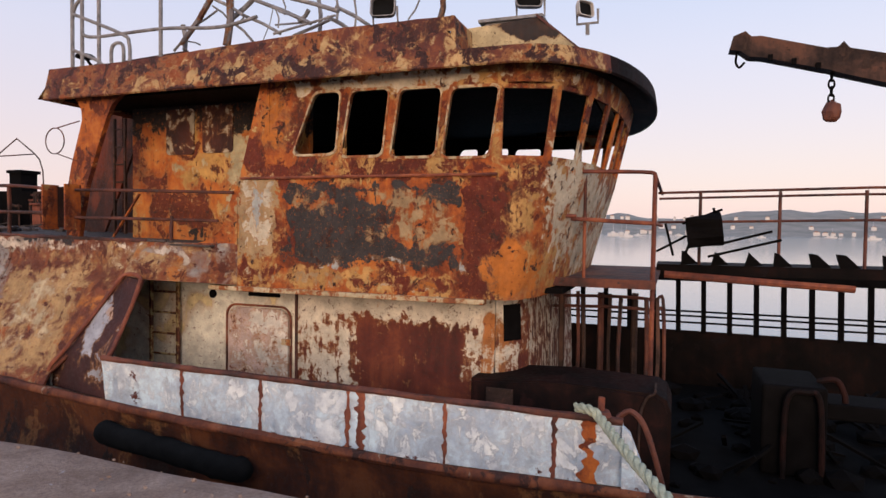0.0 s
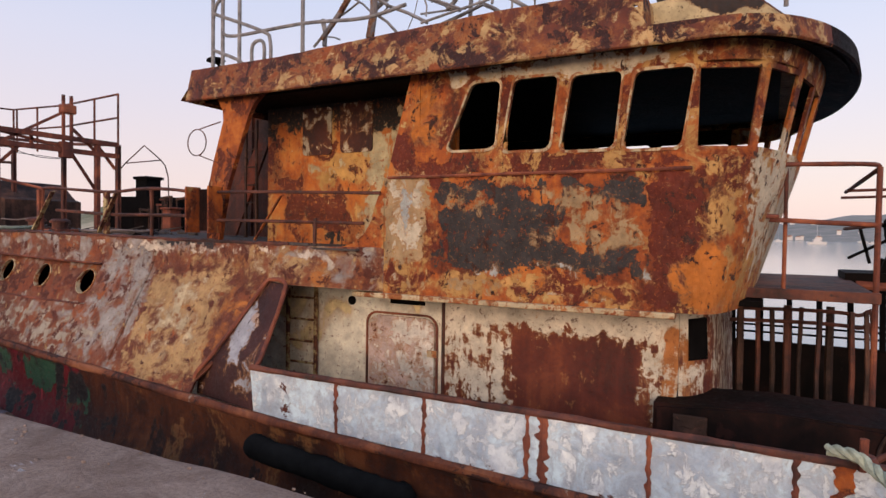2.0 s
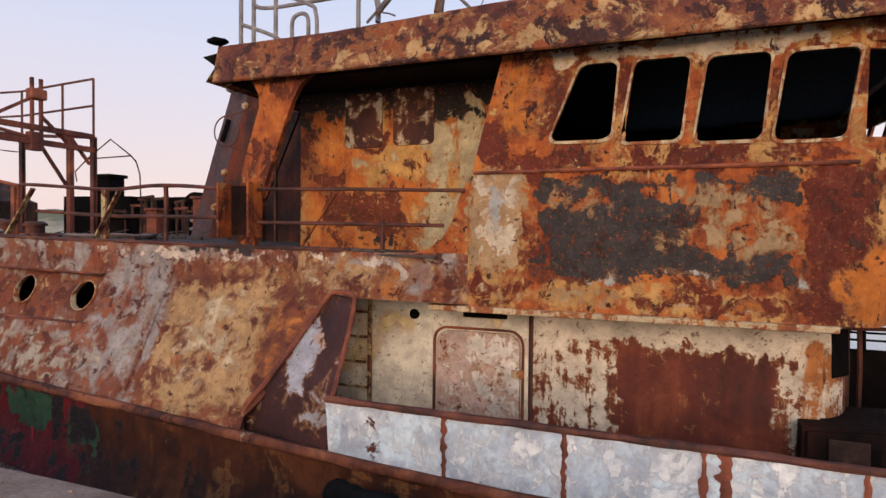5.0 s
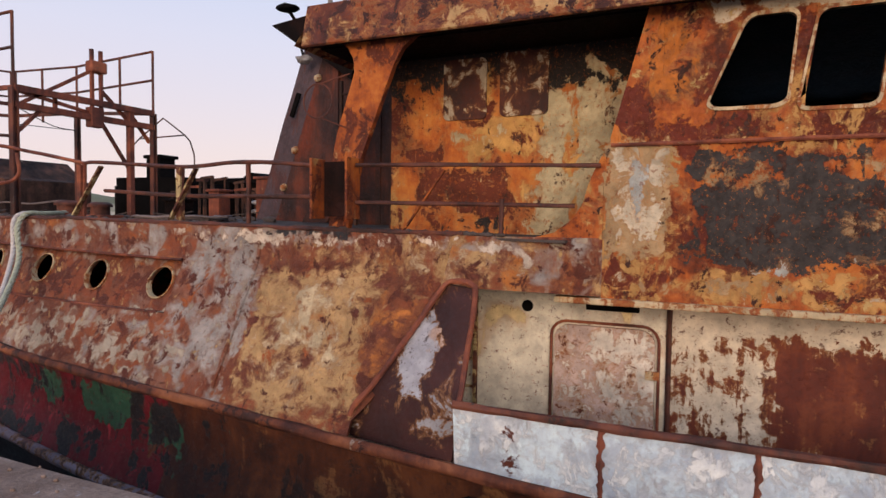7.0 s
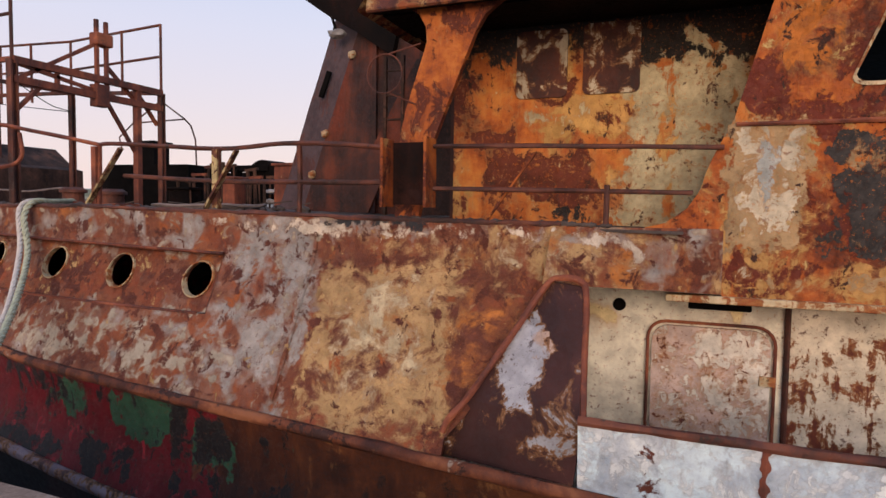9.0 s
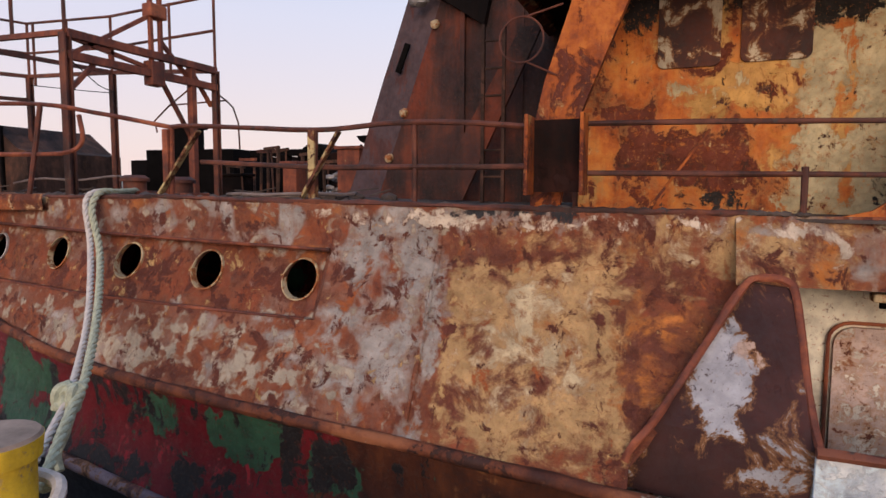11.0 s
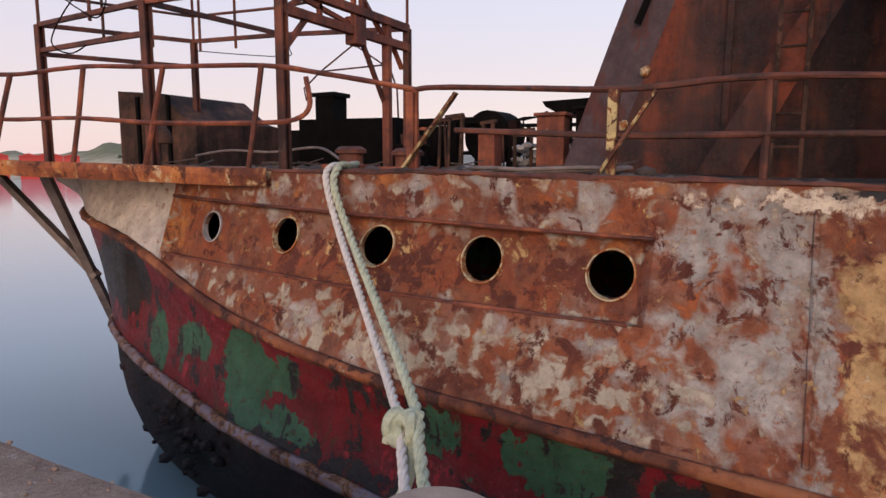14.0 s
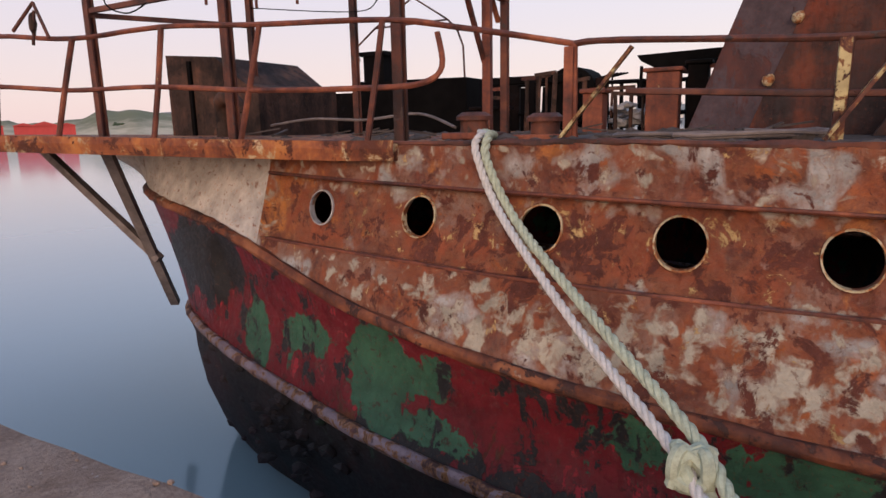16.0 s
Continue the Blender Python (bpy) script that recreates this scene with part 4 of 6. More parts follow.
sheet(bm, rows, .03, (0, 1, 0))
part("quarter_plate", bm, M_HULL, wh, "ochre plate sweeping from hull to wheelhouse", True)
for loop in frames:
    bm = B()
    ringframe(bm, side, loop, .028, .35)
    part("window_frame", bm, M_FRAME, wh, "flaking window frame without glass", True)
bm = B()
tube(bm, [side(-4.3 + .1 * i, 2.0 + .0 * i, 0) + Vector((0, -.01, 0)) for i in range(29)], .016, 6, wob=.4)
part("sill_bead", bm, M_RUSTBAR, wh, "rusted bead under the windows", True)
bm = B()
box(bm, -4.7, 5.53, .81, -1.6, 5.64, .86, .01)
part("bottom_flange", bm, M_FRAME, wh, "flaking bottom flange")
CY = 7.9


def front(u, v, w):
    """Round front: u in degrees from the near side (0) past the middle (90) to the far side (180); v height."""
    a = interp(((.86, .38), (1.0, .42), (2.1, .76), (2.9, .95), (3.1, 1.0)), v)
    e = 2 / 2.5
    c, s = math.cos(radians(u)), math.sin(radians(u))
    b = CY - YS
    x = -1.48 + a * (abs(s) ** e)
    y = CY - b * math.copysign(abs(c) ** e, c)
    p = Vector((x, y, v))
    n = Vector((s, -c, 0))
    return p - n * .035 * w


bm = filled(B(), front, (0, .86, 180, 2.1), 40, 6)
part("front_wall", bm, M_WH, wh, "rounded front wall below the windows", True)
bm = filled(B(), front, (0, 2.82, 180, 3.0), 40, 1)
part("front_top_panel", bm, M_WH, wh, "", True)
# equal window widths along the round
P = [front(180 * k / 720, 2.4, 0) for k in range(721)]
acc = [0]
for a, b in zip(P, P[1:]):
    acc.append(acc[-1] + (b - a).length)
nw = 11
bounds = []
for k in range(nw + 1):
    t = acc[-1] * k / nw
    bounds.append(180 * next(i for i, q in enumerate(acc) if q >= t - 1e-9) / 720)
for a, b in zip(bounds, bounds[1:]):
    du = b - a
    loop = rrect(a + du * (.1 if a else .02), 2.17, b - du * .1, 2.77, .05, -du * .02, -du * .02)
    loop = [(max(a + du * (.08 if a else .01), min(b - du * .08, u)), v) for u, v in loop]
    bm = holed(B(), front, (a, 2.1, b, 2.82), loop)
    part("window_panel", bm, M_WH, wh, "ochre plate round an empty window", True)
# far side wall with openings
bm = B()


def farside(u, v, w):
    return Vector((u, 2 * CY - YS - .035 * w, v))


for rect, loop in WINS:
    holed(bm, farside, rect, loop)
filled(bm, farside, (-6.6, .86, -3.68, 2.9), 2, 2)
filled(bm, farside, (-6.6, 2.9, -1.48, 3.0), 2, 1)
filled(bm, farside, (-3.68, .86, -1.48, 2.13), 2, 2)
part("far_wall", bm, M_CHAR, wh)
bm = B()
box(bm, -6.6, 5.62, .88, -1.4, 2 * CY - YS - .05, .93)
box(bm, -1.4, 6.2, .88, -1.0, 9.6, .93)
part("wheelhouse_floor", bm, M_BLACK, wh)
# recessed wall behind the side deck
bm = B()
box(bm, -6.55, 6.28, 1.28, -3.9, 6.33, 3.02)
part("recess_wall", bm, M_RECESS, wh, "orange and ochre blistered wall, soot and roof shade painted at its top")
for x0, x1, z0, z1 in ((-5.98, -5.55, 2.37, 2.93), (-5.42, -4.97, 2.38, 2.95)):
    bm = B()
    loop = rrect(x0, z0, x1, z1, .05)
    a = [bm.verts.new((x, 6.262, z)) for x, z in loop]
    b = [bm.verts.new((x, 6.285, z)) for x, z in loop]
    bm.faces.new(a)
    for i in range(len(loop)):
        j = (i + 1) % len(loop)
        bm.faces.new((a[i], b[i], b[j], a[j]))
    part("blanked_window", bm, M_BLANK, wh, "dark steel plate over a former window")
bm = B()
box(bm, -3.97, 5.6, 1.28, -3.92, 6.3, 3.0)
part("cross_wall", bm, M_RECESS, wh)
bm = B()
box(bm, -6.6, 6.33, 1.3, -6.55, 9.6, 3.0)
part("aft_wall", bm, M_DARKPLATE, wh)

# ---- roof ----
roof = thing("wheelhouse_roof", "overhanging wheelhouse roof with rusty maroon and yellow edge", "roof")


def eave(u, over, z):
    """Outline of the roof; u from 0 at the aft near corner to 1 at the front, on the near side; over: outward reach."""
    if u < .72:
        x = -6.95 + (u / .72) * 5.5
        return Vector((x, YS - over, z))
    t = (u - .72) / .28 * 90
    c, s = math.cos(radians(t)), math.sin(radians(t))
    e = 2 / 2.3
    return Vector((-1.45 + (.95 + over) * s ** e, CY - (CY - YS + over) * c ** e, z))


us = [i / 100 for i in range(101)]


def eave_rows(profile):
    near = [[eave(u, o, z) for o, z in profile(u)] for u in us]
    far = [[Vector((p.x, 2 * CY - p.y, p.z)) for p in row] for row in near[::-1][1:]]
    return near + far


def roof_prof(u):
    lift = max(0, (u - .72) / .28)
    low_ = min(1, max(0, (u - .655) / .012))
    f = .07 * lift
    top = 3.31 - .22 * low_ + .02 * lift
    return ((-.05, 3.0), (.20 + f, 2.93), (.215 + f, 2.945), (.205 + f, 2.99 + .02 * lift), (.13 + .06 * low_ + f, top), (.09 + .06 * low_ + f, top + .01), (-.3, 3.33 - .22 * low_))


bm = B()
rows = eave_rows(roof_prof)
sheet(bm, rows[:87])
part("eave_band", bm, M_ROOF, roof, "sloping rusted eave band", True)
bm = B()
sheet(bm, rows[86:116])
part("front_eave", bm, M_CHARR, roof, "scorched dark front of the eave", True)
bm = B()
sheet(bm, rows[115:])
part("eave_band", bm, M_ROOF, roof, "", True)
# undersides of the roof, near-black all over
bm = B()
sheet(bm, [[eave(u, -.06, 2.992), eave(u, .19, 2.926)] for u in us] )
part("soffit", bm, M_CHAR, roof, "near-black underside of the roof edge")
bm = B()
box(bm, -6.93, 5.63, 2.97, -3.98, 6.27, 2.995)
part("soffit", bm, M_CHAR, roof, "near-black underside of the roof")
bm = B()
box(bm, -6.9, YS + .02, 3.0, -2.05, 2 * CY - YS - .02, 3.3)
box(bm, -2.05, 6.1, 3.0, -.9, 9.7, 3.06)
part("roof_slab", bm, M_CHAR, roof)
# aft end of the roof
bm = B()
ya, yb = YS - .215, 2 * CY - YS + .215
sheet(bm, [[(-6.95, ya + .25, 3.0), (-7.03, ya, 2.95), (-6.82, ya + .09, 3.31), (-6.6, ya + .2, 3.33)], [(-6.95, yb - .25, 3.0), (-7.03, yb, 2.95), (-6.82, yb - .09, 3.31), (-6.6, yb - .2, 3.33)]])
part("aft_eave", bm, M_ROOF, roof)
# upper bulwark strip on the roof
bm = B()
sheet(bm, [[(-5.6 + 3.71 * i / 30, YS - .135, 3.28), (-5.6 + 3.71 * i / 30, YS - .115, 3.318 + .10 * min(1, i / 20) + .006 * noise.noise(Vector((i * .8, 0, 0))))] for i in range(31)], .03, (0, 1, 0))
part("parapet", bm, M_ROOF, roof, "low rusted parapet", True)
bm = B()
prism(bm, [(-1.915, 3.04), (-1.915, 3.415), (-1.885, 3.405), (-1.86, 3.04)], YS - .14, YS + .42)
part("parapet_end", bm, M_ROOF, roof, "rusted end plate of the parapet")
# raked pillar at the aft corner of the roof
bm = B()
pil = [(-6.85, 3.03), (-5.72, 3.03), (-5.9, 2.96), (-6.02, 2.87), (-6.1, 2.74), (-6.2, 2.5), (-6.42, 1.96), (-6.5, 1.62), (-6.55, 1.33), (-6.75, 1.33), (-6.72, 1.95), (-6.66, 2.2), (-6.54, 2.55), (-6.49, 2.7), (-6.5, 2.82), (-6.56, 2.92), (-6.66, 2.99)]
prism(bm, pil, 5.50, 5.56)
pillar = tagged(part("roof_pillar", bm, M_RUSTO), "raked orange rusted plate pillar under the roof", "pillar")

# ---- rails ----


def railing(name, label, posts, rails, r=.022, mat=None, top_bend=0.0, group=""):
    """posts: (base, top) pairs; rails: polylines."""
    mat = mat or M_RUSTBAR
    t = thing(name, label, "railing", group)
    for a, b in posts:
        bm = B()
        a, b = Vector(a), Vector(b)
        mid = a.lerp(b, .5) + Vector((.012 * noise.noise(a * 3), .012 * noise.noise(a * 5), 0))
        tube(bm, [a, mid, b], r * 1.15, 8, wob=.15)
        part("post", bm, mat, t, "", True)
    for line in rails:
        bm = B()
        tube(bm, smoothline(line, 5), r, 8, wob=.2)
        part("rail", bm, mat, t, "", True)
    return t


# stern rail on the platform
T = [(-9.88, 5.43, 2.0), (-11.12, 5.17, 2.22), (-12.1, 5.05, 2.26), (-13.01, 4.95, 2.31), (-13.99, 4.86, 2.29), (-14.85, 4.72, 2.36), (-15.9, 4.55, 2.36)]
Bs = [(-9.86, 5.40, 1.39), (-11.25, 5.12, 1.42), (-12.3, 4.98, 1.44), (-13.1, 4.85, 1.45), (-14.1, 4.70, 1.48), (-14.85, 4.62, 1.49), (-15.9, 4.4, 1.5)]
railing("stern_railing", "bent rusty pipe railing along the stern platform", list(zip(Bs, T)),
        [T[:1] + [(-10.6, 5.27, 2.14)] + T[1:], [(-10.75, 5.25, 2.12), (-10.72, 5.25, 1.9), (-10.85, 5.22, 1.80), (-11.2, 5.15, 1.78), (-12.2, 5.01, 1.80), (-13.05, 4.9, 1.86), (-14.0, 4.8, 1.87), (-14.85, 4.68, 1.93), (-15.9, 4.5, 1.93)]], .02)
# side rail from the stern rail to the screen box and on to the wheelhouse
T2 = [(-9.88, 5.43, 2.0), (-9.6, 5.42, 2.0), (-8.42, 5.41, 1.925), (-7.75, 5.40, 1.95), (-7.2, 5.38, 1.93), (-6.72, 5.36, 1.88)]
railing("side_railing", "dark rusty pipe railing with peeling posts beside the casing", [((-8.44, 5.40, 1.36), (-8.42, 5.41, 1.93)), ((-7.58, 5.40, 1.34), (-7.58, 5.40, 1.93))],
        [T2, [(-9.55, 5.42, 1.70), (-8.43, 5.41, 1.64), (-7.6, 5.40, 1.63), (-6.7, 5.36, 1.62)]], .02, M_DARKBAR)
for x in (-8.44, -9.9):
    bm = B()
    box(bm, x - .03, 5.37, 1.36, x + .03, 5.43, 1.92 if x > -9 else 1.98, .006)
    tagged(part("rail_stanchion", bm, M_YBRACE if x > -9 else M_RUSTBAR), "square rail stanchion with flaking yellow paint", "stanchion", "rail stanchions")
for x0, x1 in ((-9.51, -9.95), (-8.175, -8.5)):
    bm = B()
    obox(bm, (x0, 5.35, 1.95 if x0 < -9 else 1.9), (x1, 5.33, 1.40), .055, .02)
    tagged(part("rail_brace", bm, M_YBRACE), "slanted brace bar with flaking yellow paint", "brace", "rail braces")
railing("side_railing", "dark pipe rail in front of the recessed wall", [((-5.1, 5.43, 1.31), (-5.1, 5.44, 1.60))],
        [[(-6.33, 5.28, 1.88), (-5.4, 5.40, 1.87), (-4.37, 5.54, 1.85)], [(-6.33, 5.28, 1.57), (-5.4, 5.40, 1.56), (-4.55, 5.52, 1.55)]], .017, M_DARKBAR)
bm = B()
obox(bm, (-5.62, 5.50, 1.84), (-5.98, 5.45, 1.32), .03, .015)
tagged(part("rail_brace", bm, M_RUSTO), "thin slanted rusty brace", "brace", "rail braces")
scr = thing("screen_box", "open rusted screen box on the side rail", "box")
for x in (-6.70, -6.35):
    bm = B()
    box(bm, x - .012, 5.16, 1.43, x + .012, 5.36, 1.94, .004)
    part("end_plate", bm, M_RUSTO, scr, "orange end plate with pale rim")
bm = B()
box(bm, -6.69, 5.34, 1.45, -6.36, 5.36, 1.92)
part("back_plate", bm, M_CHARR, scr, "dark back plate")

# ---- funnel casing ----
cas = thing("engine_casing", "tall raked engine casing of dark rusted plate", "casing")


def raked(bm, lower, z0, z1, shift, thick=.03):
    a = [Vector((x, y, z0)) for x, y in lower]
    n = 8
    g = [[p + Vector((shift * t / n, 0, (z1 - z0) * t / n)) + Vector((0, dent(p + Vector((0, 0, t)), .02, .8), 0)) for p in a] for t in range(n + 1)]
    return sheet(bm, g, thick, (0, 1, 0))


bm = B()
raked(bm, [(-9.46, 7.66), (-9.2, 7.56), (-8.95, 7.46)], 1.36, 4.0, .952)
part("aft_plate", bm, M_CASGREY, cas, "purplish grey raked aft plate", True)
bm = B()
g = []
for t in range(9):
    z = 1.36 + 2.64 * t / 8
    xl = -8.95 + .952 * t / 8
    g.append([Vector((xl + (-6.6 - xl) * k / 8, 7.45 - .02 * k, z)) for k in range(9)])
sheet(bm, g, .03, (0, 1, 0))
part("side_plate", bm, M_DARKPLATE, cas, "dark rust side plate with orange streaks", True)
for x, y, w_ in ((-7.95, 7.40, .05), (-7.35, 7.38, .07), (-6.98, 7.36, .04)):
    bm = B()
    box(bm, x, y - .05, 1.36, x + w_, y + .03, 3.95)
    part("stiffener", bm, M_DARKPLATE, cas)
bm = B()
prism(bm, [(-8.1, 1.38), (-7.2, 2.95), (-7.0, 2.95), (-7.75, 1.38)], 6.9, 6.94)
part("brace_plate", bm, M_DARKPLATE, cas, "slanted brace plate")
for x, y, z in ((-8.62, 7.44, 2.31), (-8.8, 7.44, 1.83), (-8.25, 7.42, 3.2)):
    bm = B()
    bmesh.ops.create_icosphere(bm, subdivisions=2, radius=.05)
    for v in bm.verts:
        v.co = Vector((x, y, z)) + v.co * (1 + .3 * noise.noise(v.co * 40))
    part("stud", bm, M_FRAME, cas, "crusted stud")
bm = B()
prism(bm, [(-8.88, 3.89), (-8.50, 3.63), (-8.12, 3.41), (-7.68, 3.11), (-7.56, 3.66), (-8.35, 3.95)], 7.3, 8.5)
part("top_flare", bm, M_CHAR, cas, "sooty flared top plate")
for x, z in ((-8.72, 2.75), (-8.45, 2.8)):
    bm = B()
    obox(bm, (x, 7.5, z), (x + .12, 7.5, z + .3), .03, .06)
    part("lug", bm, M_BLACK, cas)

# ---- gantry over the stern deck ----
gan = thing("stern_gantry", "rusted steel gantry frame with railed top over the stern deck", "gantry")
G = {"C": (-11.2, 5.5), "A": (-12.95, 5.56), "F": (-15.22, 5.88), "D": (-13.07, 7.62), "B": (-14.48, 7.46), "E": (-11.14, 7.42)}
GZ = {"C": 2.93, "A": 2.99, "F": 3.06, "D": 3.07, "B": 3.08, "E": 2.92}


def gp(k, z=None):
    return Vector((*G[k], GZ[k] if z is None else z))


for k in G:
    bm = B()
    w_ = .08 if k in "CAF" else .07
    h = w_ / 2
    x, y = G[k]
    # H-section post
    box(bm, x - h, y - h, 1.38, x + h, y - h + .018, GZ[k])
    box(bm, x - h, y + h - .018, 1.38, x + h, y + h, GZ[k])
    box(bm, x - .01, y - h + .018, 1.38, x + .01, y + h - .018, GZ[k])
    part("post", bm, M_DARKBAR, gan)
for a, b, dz in (("C", "A", 0), ("A", "F", 0), ("E", "D", 0), ("D", "B", 0), ("B", "F", 0), ("C", "E", 0), ("C", "E", -.2), ("A", "D", 0), ("B", "F", -.33), ("A", "F", -.29)):
    bm = B()
    w_ = .07 if (a, b) == ("C", "E") else .045
    obox(bm, gp(a) + Vector((0, 0, dz)), gp(b) + Vector((0, 0, dz)), w_, w_ * 1.1)
    part("beam", bm, M_RUSTBAR if a == "C" else M_DARKBAR, gan)
for z in (3.40, 3.81):
    for a, b in (("E", "D"), ("D", "B"), ("B", "F"), ("F", "A"), ("A", "C")):
        bm = B()
        tube(bm, [gp(a, z), gp(b, z)], .018, 6)
        part("top_rail", bm, M_DARKBAR, gan)
for x, y in ((-11.2, 5.5), (-11.14, 7.42), (-11.9, 7.48), (-11.95, 5.52), (-13.07, 7.62), (-13.8, 7.54), (-14.48, 7.46), (-14.36, 7.46), (-14.7, 7.0), (-14.95, 6.5), (-15.22, 5.88), (-14.0, 5.7), (-12.95, 5.56)):
    bm = B()
    tube(bm, [(x, y, 2.95), (x, y, 3.82)], .018, 6)
    part("rail_post", bm, M_DARKBAR, gan)
# hoist block and braces between the forward posts
bm = B()
box(bm, -11.26, 6.45, 3.32, -11.12, 6.68, 3.47, .02)
box(bm, -11.2, 6.47, 2.85, -11.16, 6.51, 3.62)
box(bm, -11.2, 6.60, 2.85, -11.16, 6.64, 3.62)
box(bm, -11.25, 6.44, 2.60, -11.12, 6.62, 2.86, .01)
part("hoist_block", bm, M_RUSTBAR, gan, "rusted hoist block")
for a, b in (((-11.2, 5.55, 2.74), (-11.2, 6.5, 3.34)), ((-11.2, 6.64, 3.1), (-11.2, 7.1, 2.72)), ((-11.2, 6.62, 2.7), (-11.2, 7.05, 2.1)), ((-11.2, 5.52, 2.4), (-11.2, 5.85, 2.75)), ((-11.2, 7.4, 2.5), (-11.2, 7.1, 2.85)), ((-11.2, 5.56, 2.9), (-11.2, 6.5, 2.78)), ((-11.2, 6.0, 2.74), (-11.2, 6.0, 2.92))):
    bm = B()
    obox(bm, a, b, .04, .04)
    part("brace", bm, M_RUSTBAR, gan)
bm = B()
box(bm, -11.21, 7.02, 1.38, -11.13, 7.09, 2.9)
part("post", bm, M_RUSTBAR, gan)
bm = B()
tube(bm, smoothline([(-11.2, 5.5, 2.72), (-12.0, 6.5, 2.66), (-13, 7.5, 2.78), (-14.48, 7.46, 2.96)], 6), .006, 5)
tagged(part("slack_wire", bm, M_BLACK), "slack thin wire hanging across the gantry", "wire")
wl = [(-15.2, 5.86, 3.35), (-14.6, 5.75, 3.28), (-14.2, 5.7, 3.1), (-13.8, 5.65, 2.95), (-13.6, 5.62, 3.12), (-13.8, 5.62, 3.3), (-14.3, 5.66, 3.12), (-14.7, 5.7, 2.8), (-14.4, 5.72, 2.65), (-14.0, 5.7, 2.74)]
bm = B()
tube(bm, smoothline(wl, 8), .008, 5)
tagged(part("slack_wire", bm, M_BLACK), "tangled slack wire on the gantry", "wire")

# struts under the platform
for a, b in (((-16.3, 5.85, 1.32), (-14.98, 6.22, .05)), ((-14.6, 5.46, 1.33), (-15.3, 6.62, -.62)), ((-15.25, 6.33, 1.33), (-14.9, 6.3, .80))):
    bm = B()
    obox(bm, a, b, .10, .08)
    tagged(part("platform_strut", bm, M_GREYSTRUT), "weathered grey strut from the hull to the platform", "strut", "platform struts")

# ---- stern deck things ----


def lump(bm, c, s, seed=0.0, sub=2):
    r = bmesh.ops.create_icosphere(bm, subdivisions=sub, radius=1)
    for v in r["verts"]:
        q = 1 + .35 * noise.noise(v.co * 2.2 + Vector((seed, seed, 0)))
        v.co = Vector(c) + Vector((v.co.x * s[0] * q, v.co.y * s[1] * q, v.co.z * s[2] * q))


def bitt(x, y, z0):
    t = thing("mooring_bitt", "low rusted mooring bitt with rounded cap on the stern deck", "bitt", "mooring bitts")
    bm = B()
    cyl(bm, x, y, z0 - .03, z0 + .11, .105, .105, 20)
    part("drum", bm, M_DARKBAR, t, "", True)
    bm = B()
    cyl(bm, x, y, z0 + .11, z0 + .14, .135, .135, 20)
    cyl(bm, x, y, z0 + .14, z0 + .17, .135, .09, 20)
    part("cap", bm, M_DARKBAR, t, "", True)
    bm = B()
    box(bm, x - .2, y - .16, z0 - .03, x + .2, y + .16, z0 + .02, .01)
    part("base_plate", bm, M_RUSTBAR, t)


bitt(-10.75, 5.82, 1.44)
bitt(-10.2, 5.85, 1.42)
# swan-neck vent
bm = B()
tube(bm, smoothline([(-13.75, 6.2, 1.4), (-13.75, 6.2, 1.68), (-13.7, 6.15, 1.8), (-13.55, 6.1, 1.83), (-13.42, 6.08, 1.76), (-13.4, 6.08, 1.68)], 6), .075, 12)
tagged(part("vent_pipe", bm, M_CLUTTER, smooth=True), "rusted swan-neck vent pipe", "vent pipe")
# large locker and burnt deck boxes
lk = thing("deck_locker", "large dark burnt steel locker with sloping end", "locker")
bm = B()
prism(bm, [(-15.6, 1.4), (-15.6, 2.45), (-14.75, 2.38), (-14.3, 2.05), (-14.1, 2.0), (-14.1, 1.4)], 7.1, 8.6)
part("body", bm, M_CLUTTER, lk)
for x in (-15.2, -14.6):
    bm = B()
    box(bm, x, 7.06, 1.4, x + .05, 7.1, 2.35)
    part("stiffener", bm, M_BLACK, lk)
bm = B()
prism(bm, [(-14.2, 1.4), (-14.2, 2.16), (-12.4, 2.14), (-12.4, 1.4)], 9.2, 10.2)
tagged(part("deck_box", bm, M_BLACK), "burnt black deck box", "box")
bm = B()
box(bm, -14.92, 10.5, 1.4, -14.52, 10.9, 2.70)
box(bm, -14.97, 10.46, 2.67, -14.47, 10.95, 2.74)
tagged(part("ventilator", bm, M_BLACK), "square dark deck ventilator", "ventilator")
# far bulwark of the stern, with frames and gaps
fb = thing("far_bulwark", "burnt far bulwark with bare frames and gaps", "bulwark")
bm = B()
box(bm, -16.5, 10.95, 1.38, -12.3, 11.0, 2.12)
part("plate", bm, M_CHAR, fb)
for z in (2.06, 1.62):
    bm = B()
    tube(bm, [(-12.3, 10.9, z + .04), (-9.0, 10.85, z)], .03, 8, wob=.4)
    part("rail", bm, M_BLACK, fb)
for i in range(12):
    bm = B()
    x = -12.2 + i * .3
    obox(bm, (x, 10.9, 1.38), (x + .04 * math.sin(i * 7), 10.9, 2.06), .05 if i % 3 else .12, .04)
    part("frame", bm, M_BLACK, fb)
